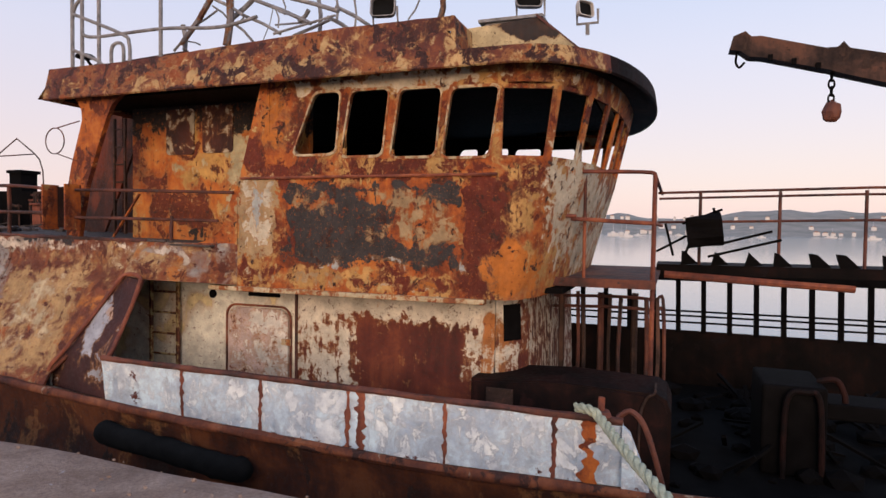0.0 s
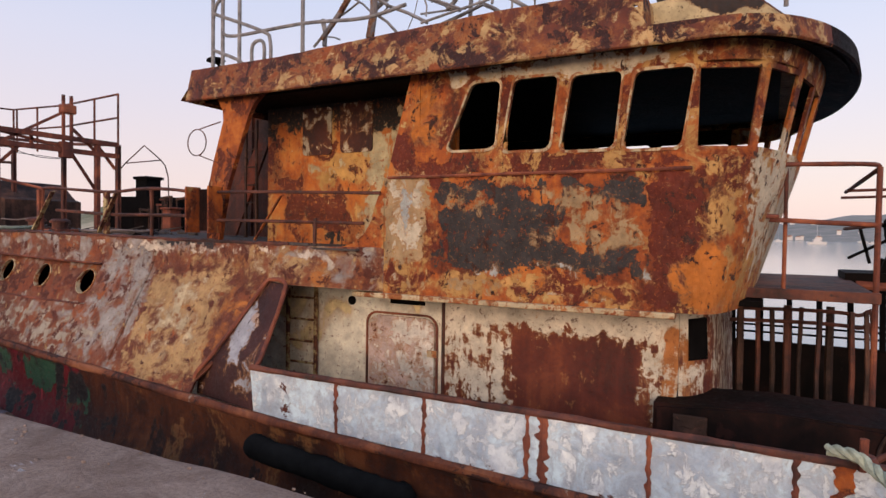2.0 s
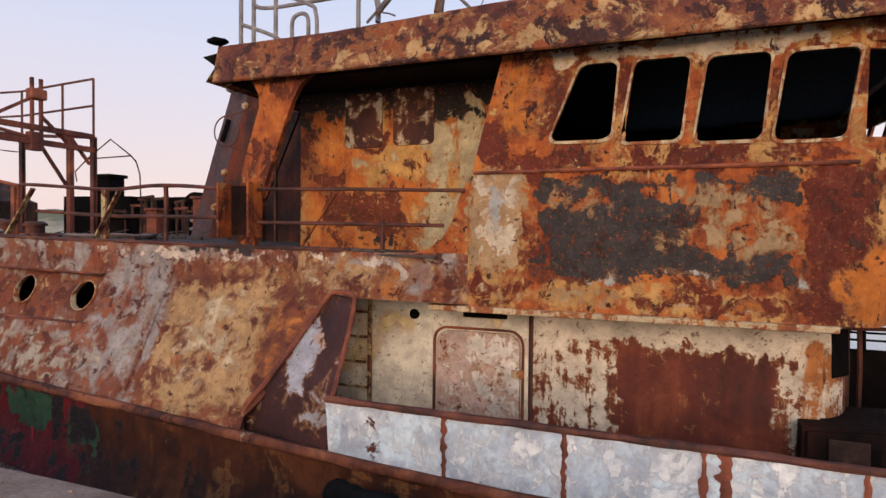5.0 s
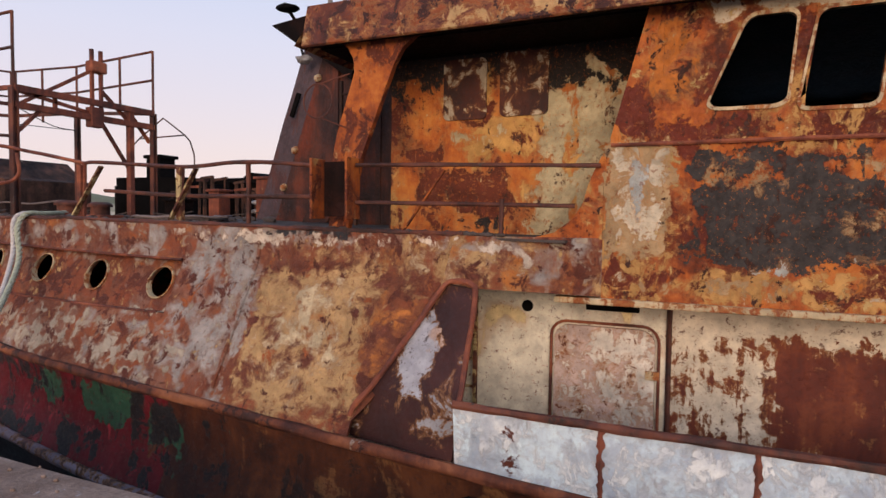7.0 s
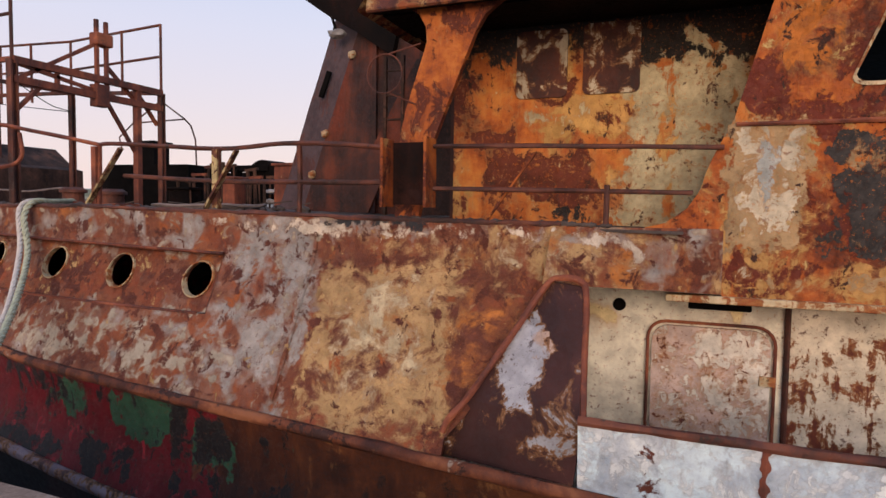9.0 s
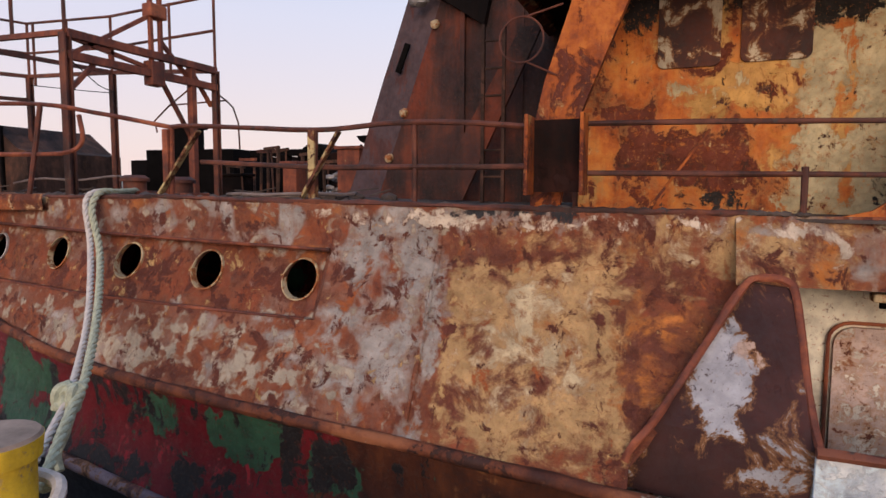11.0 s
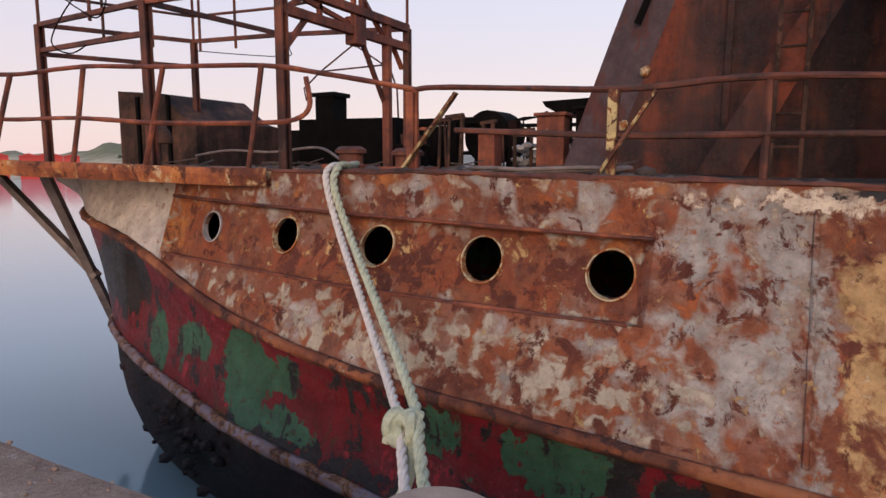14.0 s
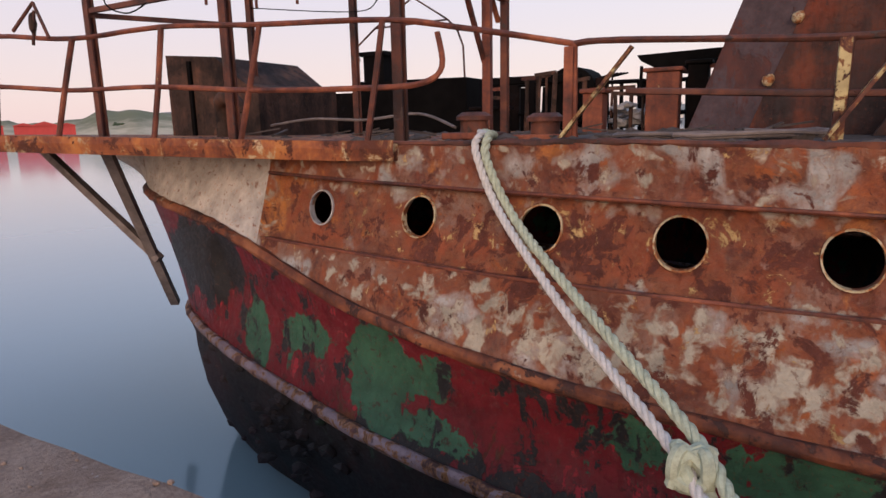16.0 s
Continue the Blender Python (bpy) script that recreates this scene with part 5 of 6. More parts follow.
# table-like canopy frame
cf = thing("canopy_frame", "burnt canopy frame on thin legs", "frame")
bm = B()
prism(bm, [(-10.2, 2.27), (-9.2, 2.3), (-9.2, 2.22), (-9.6, 2.12), (-10.0, 2.12), (-10.15, 2.2)], 9.2, 9.9)
part("top", bm, M_BLACK, cf)
for x, y in ((-10.15, 9.25), (-10.0, 9.85), (-9.6, 9.25), (-9.3, 9.85)):
    bm = B()
    tube(bm, [(x, y, 1.38), (x, y, 2.15)], .02, 6)
    part("leg", bm, M_BLACK, cf)
wn = thing("net_winch", "burnt net winch with upright drum", "winch")
bm = B()
tube(bm, [(-11.05, 9.4, 1.85), (-11.0, 9.85, 1.85)], .36, 20)
part("drum", bm, M_BLACK, wn, "", True)
for x in (-11.6, -10.7):
    bm = B()
    box(bm, x, 9.3, 1.38, x + .12, 9.45, 2.05, .01)
    part("cheek", bm, M_CHAR, wn)
bm = B()
box(bm, -12.2, 9.35, 2.02, -10.9, 9.5, 2.12, .01)
part("shaft_cover", bm, M_BLACK, wn)
for k in range(5):
    bm = B()
    tube(bm, [(-10.7 + .05 * k, 9.4, 1.4), (-10.72 + .05 * k, 9.4, 2.05), (-10.5 + .04 * k, 9.45, 2.1)], .012, 5)
    part("hose", bm, M_BLACK, wn)
# rusted machinery blocks near the casing
for i, (x, y, sx, sz) in enumerate(((-9.75, 8.3, .16, .62), (-9.45, 8.6, .1, .7), (-10.35, 7.9, .1, .42), (-11.7, 8.4, .2, .3))):
    bm = B()
    box(bm, x - sx, y - .12, 1.38, x + sx, y + .12, 1.38 + sz, .015)
    box(bm, x - sx - .03, y - .15, 1.38 + sz, x + sx + .03, y + .15, 1.42 + sz, .01)
    tagged(part("machinery_block", bm, (M_RUSTBAR, M_CHAR)[i % 2]), "burnt machinery block on the stern deck", "machinery", "machinery blocks")
# bare frames and pipe stubs left of the deck machinery
rs = random.Random(21)
for i in range(14):
    x, y = -11.9 + i * .21 + rs.uniform(-.06, .06), rs.uniform(8.3, 9.1)
    h, wd = rs.uniform(.3, .75), rs.uniform(.12, .3)
    t = thing("scrap_frame", "bare burnt frame of deck machinery", "frame", "bare machinery frames")
    for dx in (0, wd):
        bm = B()
        tube(bm, [(x + dx, y, 1.38), (x + dx + rs.uniform(-.03, .03), y, 1.38 + h)], rs.uniform(.012, .03), 6, wob=.3)
        part("upright", bm, M_CLUTTER, t)
    bm = B()
    obox(bm, (x - .04, y, 1.38 + h * .96), (x + wd + .04, y, 1.38 + h * rs.uniform(.9, 1.02)), .05, .04)
    part("crossbar", bm, M_CLUTTER if i % 3 else M_RUSTBAR, t)
# debris, ropes on deck
bm = B()
rnd = random.Random(4)
for i in range(170):
    x, y = rnd.uniform(-14.5, -8.4), rnd.uniform(5.5, 8.6)
    if x > -9.6 and y > 7.2:
        continue
    s = rnd.uniform(.02, .07)
    lump(bm, (x, y, 1.40), (s * 1.6, s, s * .8), i * 1.7, 1)
for i in range(28):
    x, y = rnd.uniform(-14, -8.6), rnd.uniform(5.6, 7.2)
    a = rnd.uniform(0, 3.14)
    d = rnd.uniform(.12, .4)
    obox(bm, (x, y, 1.42 + rnd.uniform(0, .06)), (x + d * math.cos(a), y + d * math.sin(a), 1.43 + rnd.uniform(0, .1)), .03, .012)
tagged(part("deck_debris", bm, M_DECK), "ash and burnt scrap scattered on deck", "debris", kind="stuff")
bm = B()
cl = [(-9.3 + .0, 5.62, 1.43)]
for k in range(34):
    a = k * .42
    cl.append((-9.1 + (.55 + .004 * k) * math.cos(a), 6.0 + (.28 + .002 * k) * math.sin(a), 1.40 + .0012 * k + .008 * math.sin(k * 2.1)))
tube(bm, cl, .014, 6)
tagged(part("rope_coil", bm, M_GREYSTRUT, smooth=True), "loose coil of grimy rope on the stern deck", "rope")
bm = B()
tube(bm, smoothline([(-13.2, 6.3, 1.55), (-12.6, 6.2, 1.6), (-12.0, 6.2, 1.58), (-11.5, 6.3, 1.62), (-11.0, 6.0, 1.5)], 6), .013, 6, wob=.3)
tagged(part("old_rope", bm, M_GREYSTRUT), "grey rope slung across the deck", "rope")
bm = B()
for i in range(40):
    x, y = rnd.uniform(-10.3, -9.7), rnd.uniform(8.6, 9.2)
    lump(bm, (x, y, 1.45 + rnd.uniform(0, .25)), (.09, .07, .04), i, 1)
tagged(part("net_heap", bm, M_GREYPIPE), "heap of pale tangled net", "net", kind="stuff")
# bent tube frame against the sky
tf = thing("tube_frame", "thin bent tube frame standing on the far deck", "frame")
for line in (((-14.4, 9.64, 2.5), (-14.45, 9.64, 2.7), (-14.1, 9.64, 2.95), (-13.44, 9.64, 3.32), (-12.9, 9.64, 2.98), (-12.75, 9.64, 2.85), (-12.65, 9.64, 2.6), (-12.62, 9.64, 1.9)), ((-14.1, 9.64, 2.95), (-12.88, 9.64, 2.97))):
    bm = B()
    tube(bm, [Vector(p) for p in line], .014, 6)
    part("tube", bm, M_DARKBAR, tf)
rg = thing("wire_hoop", "thin wire hoop on the roof pillar", "hoop")
bm = B()
tube(bm, [(-6.80 + .15 * math.cos(a * math.pi / 14), 5.40, 2.46 + .15 * math.sin(a * math.pi / 14)) for a in range(29)], .007, 6, cap=False)
part("ring", bm, M_DARKBAR, rg)
for s_ in (-1, 1):
    bm = B()
    tube(bm, [(-6.76, 5.40, 2.46 + .15 * s_), (-6.55, 5.52, 2.46 + (.24 if s_ > 0 else -.24))], .007, 6)
    part("arm", bm, M_DARKBAR, rg)

# ---- mooring ropes and bollards ----


def laid_rope(name, pts, r, mat, label, strands=3):
    """A laid rope: strands twisted round a smooth line."""
    pts = smoothline(pts, 24)
    t = thing(name, label, "rope", "mooring ropes")
    L = [0]
    for a, b in zip(pts, pts[1:]):
        L.append(L[-1] + (b - a).length)
    n = max(int(L[-1] / (r * .7)), 8)
    res = []
    j = 0
    for i in range(n + 1):
        d = L[-1] * i / n
        while j < len(L) - 2 and L[j + 1] < d:
            j += 1
        res.append(pts[j].lerp(pts[j + 1], (d - L[j]) / max(L[j + 1] - L[j], 1e-6)))
    for s_ in range(strands):
        out = []
        prev = None
        for i, p in enumerate(res):
            dd = (res[min(i + 1, n)] - res[max(i - 1, 0)]).normalized()
            if prev is None:
                prev = dd.cross(Vector((0, 1, .2))).normalized()
            prev = (prev - dd * prev.dot(dd)).normalized()
            u = dd.cross(prev)
            ang = 2 * math.pi * (s_ / strands + L[-1] * i / n / (r * 7))
            out.append(p + (math.cos(ang) * prev + math.sin(ang) * u) * r * .52)
        bm = B()
        tube(bm, out, r * .56, 7)
        part("strand", bm, mat, t, "", True)
    return t


laid_rope("mooring_rope", [(-10.66, 5.72, 1.46), (-10.42, 5.3, 1.445), (-10.37, 5.06, 1.44), (-10.34, 4.95, 1.34), (-10.12, 4.80, 1.0), (-9.55, 4.30, .58), (-9.0, 3.74, .31), (-8.86, 3.55, .22), (-8.62, 3.2, .1), (-8.5, 3.02, .16)], .024, M_ROPE_W, "worn white laid mooring rope from ship to bollard")
laid_rope("mooring_rope", [(-10.62, 5.72, 1.46), (-10.37, 5.3, 1.445), (-10.31, 5.07, 1.44), (-10.27, 4.95, 1.3), (-10.02, 4.80, .96), (-9.46, 4.30, .62), (-8.92, 3.76, .36), (-8.78, 3.56, .26), (-8.5, 3.2, .08), (-8.22, 3.05, .2)], .027, M_ROPE_G, "greenish mossy mooring rope from ship to bollard")
kn = thing("rope_knot", "bulky green rope knot joining the mooring ropes", "knot")
kc = Vector((-8.92, 3.66, .29))
for a, b, c in ((1, 2, 0), (2, 3, 1.2), (3, 2, 2.2)):
    bm = B()
    tube(bm, [kc + Vector((.06 * math.sin(a * t + c), .04 * math.cos(b * t + c), .06 * math.sin(b * t + c * 2))) for t in [2 * math.pi * k / 40 for k in range(41)]], .026, 7)
    part("turn", bm, M_ROPE_G, kn, "", True)
bm = B()
tube(bm, smoothline([kc + Vector((.05, -.02, -.04)), kc + Vector((.10, -.1, -.14)), kc + Vector((.07, -.14, -.26)), kc + Vector((.12, -.16, -.34))], 5), .024, 7, wob=.4)
part("tail", bm, M_ROPE_G, kn, "frayed rope end", True)
laid_rope("mooring_rope", [(-.62, 4.62, .24), (-.5, 4.5, .26), (-.42, 4.42, .22), (-.2, 3.95, .16), (.1, 3.35, .1), (.35, 2.9, .03), (.9, 2.6, .03)], .035, M_ROPE_G, "green mooring rope running from the bulwark to the quay")
bol = thing("quay_bollard", "stout yellow quay bollard with bare worn top", "bollard")
bm = B()
cyl(bm, -8.31, 2.84, -.01, .10, .20, .18, 32)
cyl(bm, -8.31, 2.84, .10, .36, .165, .17, 32)
part("body", bm, M_YELLOW, bol, "yellow painted body", True)
bm = B()
cyl(bm, -8.31, 2.84, .36, .445, .19, .20, 36)
part("head", bm, M_YELLOW, bol, "", True)
bm = B()
cyl(bm, -8.31, 2.84, .443, .46, .20, .188, 36)
part("cap", bm, M_CONC, bol, "worn bare brown top", True)
bm = B()
tube(bm, smoothline([(-8.6, 3.05, .12), (-8.5, 2.7, .1), (-8.3, 2.62, .12), (-8.1, 2.7, .13), (-8.08, 2.9, .14), (-8.2, 3.05, .2), (-8.5, 3.05, .2)], 6), .03, 8)
tagged(part("rope_loop", bm, M_ROPE_W, smooth=True), "dirty rope loop round the bollard foot", "rope")

# ---- roof top ----
rr = thing("roof_railing", "grey pipe railing with curved ends on the wheelhouse roof", "railing")
for x in (-6.88, -6.45, -5.51, -6.72):
    bm = B()
    tube(bm, [(x, 5.7, 3.3), (x, 5.7, 4.6 if x != -6.72 else 4.25)], .022, 8)
    part("post", bm, M_MAST, rr)
for line in (((-6.72, 5.7, 3.78), (-6.5, 5.7, 3.72), (-5.5, 5.7, 3.72), (-4.7, 5.7, 3.66), (-4.2, 5.7, 3.72)), ((-6.88, 5.7, 3.95), (-6.8, 5.7, 4.15), (-6.5, 5.7, 4.25)), ((-6.85, 5.7, 4.02), (-6.1, 5.7, 3.72), (-5.98, 5.7, 3.6), (-5.97, 5.7, 3.34)),
             ((-6.88, 5.7, 3.6), (-6.5, 5.7, 3.45), (-6.3, 5.7, 3.32)), ((-6.25, 5.7, 3.32), (-6.25, 5.7, 3.56), (-6.15, 5.7, 3.62), (-6.07, 5.7, 3.56), (-6.07, 5.7, 3.32))):
    bm = B()
    tube(bm, smoothline(line, 6), .02, 8)
    part("rail", bm, M_MAST, rr, "", True)
mast = thing("lattice_mast", "collapsed grey lattice mast lying over the roof", "mast")
bars = (((-5.45, 5.95, 3.61), (-5.01, 5.95, 4.1), 0.064),
        ((-5.38, 6.05, 3.83), (-5.01, 6.05, 3.99), 0.023),
        ((-5.17, 6.15, 4.09), (-4.93, 6.15, 3.9), 0.023),
        ((-4.8, 5.95, 3.54), (-4.75, 5.95, 4.1), 0.086),
        ((-4.83, 6.05, 3.85), (-4.52, 6.05, 3.59), 0.032),
        ((-4.9, 6.15, 3.91), (-4.58, 6.15, 4.11), 0.059),
        ((-4.96, 5.95, 4.07), (-4.58, 5.95, 3.86), 0.036),
        ((-4.66, 6.05, 3.9), (-4.15, 6.05, 3.64), 0.036),
        ((-4.61, 6.15, 4.11), (-3.82, 6.15, 3.75), 0.045),
        ((-4.11, 5.95, 3.85), (-3.73, 5.95, 3.69), 0.023),
        ((-4.73, 6.05, 3.81), (-4.63, 6.05, 3.9), 0.020),
        ((-4.29, 6.15, 3.78), (-3.76, 6.15, 3.76), 0.023),
        ((-4.17, 5.95, 3.61), (-3.4, 5.95, 3.73), 0.027),
        ((-3.98, 6.05, 3.6), (-3.52, 6.05, 3.73), 0.036),
        ((-3.73, 6.15, 4.03), (-3.71, 6.15, 3.63), 0.045),
        ((-3.95, 5.95, 3.97), (-3.36, 5.95, 3.77), 0.045),
        ((-3.45, 6.05, 3.86), (-3.05, 6.05, 3.62), 0.041),
        ((-3.61, 6.15, 3.8), (-3.31, 6.15, 3.61), 0.041),
        ((-3.38, 5.95, 3.68), (-3.39, 5.95, 3.92), 0.027),
        ((-3.22, 6.05, 3.6), (-3.23, 6.05, 3.93), 0.023),
        ((-4.46, 6.15, 3.61), (-4.31, 6.15, 4.01), 0.011),
        ((-5.56, 5.95, 3.54), (-5.21, 5.95, 3.87), 0.027),
        ((-5.49, 6.05, 3.57), (-5.52, 6.05, 3.87), 0.059),
        ((-5.54, 6.15, 3.71), (-5.35, 6.15, 3.65), 0.018),
        ((-4.11, 5.95, 3.67), (-4.14, 5.95, 3.87), 0.018),
        ((-4.1, 6.05, 3.84), (-4.12, 6.05, 4.01), 0.018),
        ((-3.98, 6.15, 3.78), (-3.85, 6.15, 3.9), 0.050),
        ((-2.56, 5.95, 3.6), (-2.44, 5.95, 3.78), 0.018),
        ((-2.25, 6.05, 3.61), (-2.23, 6.05, 3.83), 0.064))
for a, b, w_ in bars:
    bm = B()
    tube(bm, [Vector(a), Vector(a).lerp(Vector(b), .5) + Vector((.01, .02, .01)), Vector(b)], w_ * .5, 8, wob=.2)
    part("strut", bm, M_MAST if w_ < .06 else M_MASTB, mast)


def floodlight(x, y, z, s, yaw, label, mat):
    t = thing("floodlight", label, "floodlight", "roof floodlights")
    bm = B()
    loop = rrect(-s, -s * .8, s, s * .8, s * .35)
    for k, (d, q) in enumerate(((0, 1.0), (.35, 1.0), (.8, .75), (1.2, .4))):
        ring = [bm.verts.new((u * q, d * s, v * q)) for u, v in loop]
        if k:
            for i in range(len(loop)):
                j = (i + 1) % len(loop)
                bm.faces.new((prev[i], prev[j], ring[j], ring[i]))
        prev = ring
    bm.faces.new(prev)
    inner = [bm.verts.new((u * .86, .3 * s, v * .86)) for u, v in loop]
    rim = [bm.verts.new((u * .9, 0, v * .9)) for u, v in loop]
    first = [bm.verts.new((u, 0, v)) for u, v in loop]
    for i in range(len(loop)):
        j = (i + 1) % len(loop)
        bm.faces.new((first[i], first[j], rim[j], rim[i]))
        bm.faces.new((rim[i], rim[j], inner[j], inner[i]))
    M = pose(x, y, z, -8, 0, yaw)
    for v in bm.verts:
        v.co = M @ v.co
    part("housing", bm, mat, t, "", True)
    bm = B()
    f = [bm.verts.new(M @ Vector((u * .86, .32 * s, v * .86))) for u, v in loop]
    bm.faces.new(f)
    part("glass", bm, M_RUBBER, t, "dark lamp glass")
    bm = B()
    tube(bm, [(x - s * 1.05, y + .05, z), (x - s * 1.05, y + .08, z - s * 1.3), (x + s * 1.05, y + .08, z - s * 1.3), (x + s * 1.05, y + .05, z)], .014, 6)
    tube(bm, [(x, y + .08, z - s * 1.3), (x, y + .1, z - s * 2.4)], .02, 6)
    part("bracket", bm, M_MAST, t)


floodlight(-2.80, 5.85, 3.73, .13, 10, "round dark floodlight on a bracket", M_MAST)
floodlight(-1.45, 6.5, 3.90, .14, 20, "dark floodlight on the wheelhouse top", M_MAST)
floodlight(-.88, 6.6, 3.75, .10, 50, "pale grey floodlight with square face", M_PALE)
# raised fore part of the roof with sloping visor
vs = thing("roof_visor", "raised roof front with scorched cream side and sloping visor", "roof visor")
bm = B()
prism(bm, [(-2.05, 3.04), (-2.05, 3.44), (-1.22, 3.49), (-.84, 3.14), (-.78, 3.04)], 5.95, 9.85)
part("body", bm, M_VISOR, vs, "cream side scorched black towards the top")
bm = B()
sheet(bm, [[(-1.25, 5.92, 3.52), (-1.25, 7.9, 3.52), (-1.25, 9.88, 3.52)], [(-.80, 6.0, 3.14), (-.72, 7.9, 3.25), (-.80, 9.8, 3.14)], [(-.46, 6.75, 3.07), (-.32, 7.9, 3.09), (-.46, 9.05, 3.07)]], .03, (0, 0, -1))
part("visor", bm, M_CASGREY, vs, "purplish sloping visor plate")
bm = B()
box(bm, -1.86, 6.3, 3.4, -1.3, 7.1, 3.60, .01)
box(bm, -1.92, 6.26, 3.60, -1.26, 7.14, 3.63)
part("hatch", bm, M_MAST, vs, "grey roof hatch")
# brackets at the aft end of the roof, seen against the sky
bk = thing("casing_lamp", "burnt lamp on a bent bracket above the casing top", "lamp", "casing lamps")
bm = B()
tube(bm, [(-8.57, 7.45, 3.86), (-8.59, 7.45, 3.92), (-8.67, 7.35, 4.10)], .022, 6)
part("bracket", bm, M_BLACK, bk)
bm = B()
lump(bm, (-8.67, 7.35, 4.10), (.15, .12, .05), 3)
part("head", bm, M_BLACK, bk)
bk = thing("casing_lamp", "hanging burnt lamp below the casing top", "lamp", "casing lamps")
bm = B()
tube(bm, [(-8.46, 7.45, 3.73), (-8.51, 7.40, 3.65), (-8.41, 7.35, 3.43)], .016, 6)
part("bracket", bm, M_BLACK, bk)
bm = B()
lump(bm, (-8.41, 7.35, 3.43), (.11, .09, .06), 6)
part("head", bm, M_MAST, bk)
lad2 = thing("casing_ladder", "narrow dark ladder on the engine casing", "ladder")
for x in (-7.55, -7.35):
    bm = B()
    box(bm, x - .015, 6.88, 1.36, x + .015, 6.92, 3.0)
    part("stile", bm, M_CLUTTER, lad2)
for k in range(6):
    bm = B()
    tube(bm, [(-7.55, 6.9, 1.6 + .25 * k), (-7.35, 6.9, 1.6 + .25 * k)], .012, 6)
    part("rung", bm, M_CLUTTER, lad2)

# small A-frame at the after end of the stern rail
af = thing("rail_a_frame", "small rusty A-frame with hanging tackle on the stern rail", "frame")
for a, b in (((-14.03, 4.60, 2.54), (-14.35, 4.60, 2.35)), ((-14.03, 4.60, 2.54), (-13.88, 4.60, 2.26)), ((-14.03, 4.60, 2.48), (-14.10, 4.60, 2.22))):
    bm = B()
    tube(bm, [a, b], .014, 6, wob=.2)
    part("bar", bm, M_DARKBAR, af)
bm = B()
lump(bm, (-14.07, 4.60, 2.38), (.03, .03, .09), 4)
part("tackle", bm, M_CLUTTER, af)

# ---- wing platform in front of the wheelhouse ----
wp = thing("bridge_wing", "rusted bridge wing platform with pipe rails", "platform")
bm = B()
box(bm, -1.35, 6.45, .97, -.15, 9.4, 1.0)
box(bm, -1.35, 6.42, .94, -.15, 6.46, 1.03, .006)
part("deck_plate", bm, M_DARKBAR, wp)
for p, q in (((-.18, 6.5, -1.0), (-.18, 6.5, 2.05)), ((-.84, 6.5, 1.0), (-.84, 6.5, 2.08))):
    bm = B()
    tube(bm, [p, q], .022 if p[2] < 0 else .015, 8, wob=.3)
    part("post", bm, M_RUSTBAR, wp)
for line in (((-.18, 6.5, 2.05), (-.3, 6.5, 2.08), (-1.15, 6.3, 2.08)), ((-.18, 6.5, 1.58), (-1.0, 6.4, 1.62)), ((-.18, 6.5, 2.04), (-.16, 9.3, 2.02)), ((-.18, 6.5, 1.58), (-.16, 9.3, 1.58)), ((-1.12, 6.2, 2.06), (-1.24, 6.15, 2.0), (-1.24, 6.15, 1.75), (-1.15, 6.18, 1.66), (-.9, 6.3, 1.64))):
    bm = B()
    tube(bm, smoothline(line, 4), .02, 8, wob=.2)
    part("rail", bm, M_RUSTBAR, wp)
# far catwalk
cw = thing("far_catwalk", "long burnt catwalk along the far side with torn edge", "catwalk")
bm = B()
prism(bm, [(-.2, .95), (-.2, 1.08), (9, 1.14), (9, 1.02)], 8.65, 9.5)
part("deck_plate", bm, M_CHAR, cw)
bm = B()
tube(bm, [(-.1, 8.6, .95), (.6, 8.6, .92), (2.0, 8.6, .86)], .045, 8, wob=.4)
part("pipe", bm, M_RUSTBAR, cw, "rusty pipe under the catwalk")
for i in range(16):
    bm = B()
    x = .1 + i * .36 + .05 * math.sin(i * 3.3)
    prism(bm, [(x, 1.08), (x + .05 * math.sin(i), 1.26), (x + .05, 1.25), (x + .2, 1.1)], 8.66, 8.72)
    part("torn_frame", bm, M_BLACK, cw)
for i in range(12):
    bm = B()
    x = .31 + i * .9
    tube(bm, [(x, 8.7, 1.05), (x, 8.7, 2.0 + .01 * i)], .02, 6)
    part("post", bm, M_DARKBAR, cw)
for z in (2.0, 1.62, 1.96):
    bm = B()
    y = 8.7 if z != 1.96 else 9.4
    tube(bm, [(-.2, y, z), (2.2, y, z + .05), (10, y, z + .02)], .018, 6)
    part("rail", bm, M_DARKBAR, cw)
# far bulwark amidships with bare stanchions
fm = thing("far_bulwark", "black burnt far bulwark with bare stanchions", "bulwark")
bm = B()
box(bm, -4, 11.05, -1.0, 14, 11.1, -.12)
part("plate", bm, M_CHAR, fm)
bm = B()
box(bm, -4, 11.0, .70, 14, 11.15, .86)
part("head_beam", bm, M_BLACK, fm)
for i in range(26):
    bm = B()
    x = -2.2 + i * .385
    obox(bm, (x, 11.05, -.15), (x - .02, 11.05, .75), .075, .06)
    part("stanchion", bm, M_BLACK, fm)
for z in (-.05, .06, .14):
    bm = B()
    tube(bm, [(-4, 11.5, z), (14, 11.5, z + .03)], .018, 6)
    part("rail", bm, M_BLACK, fm)
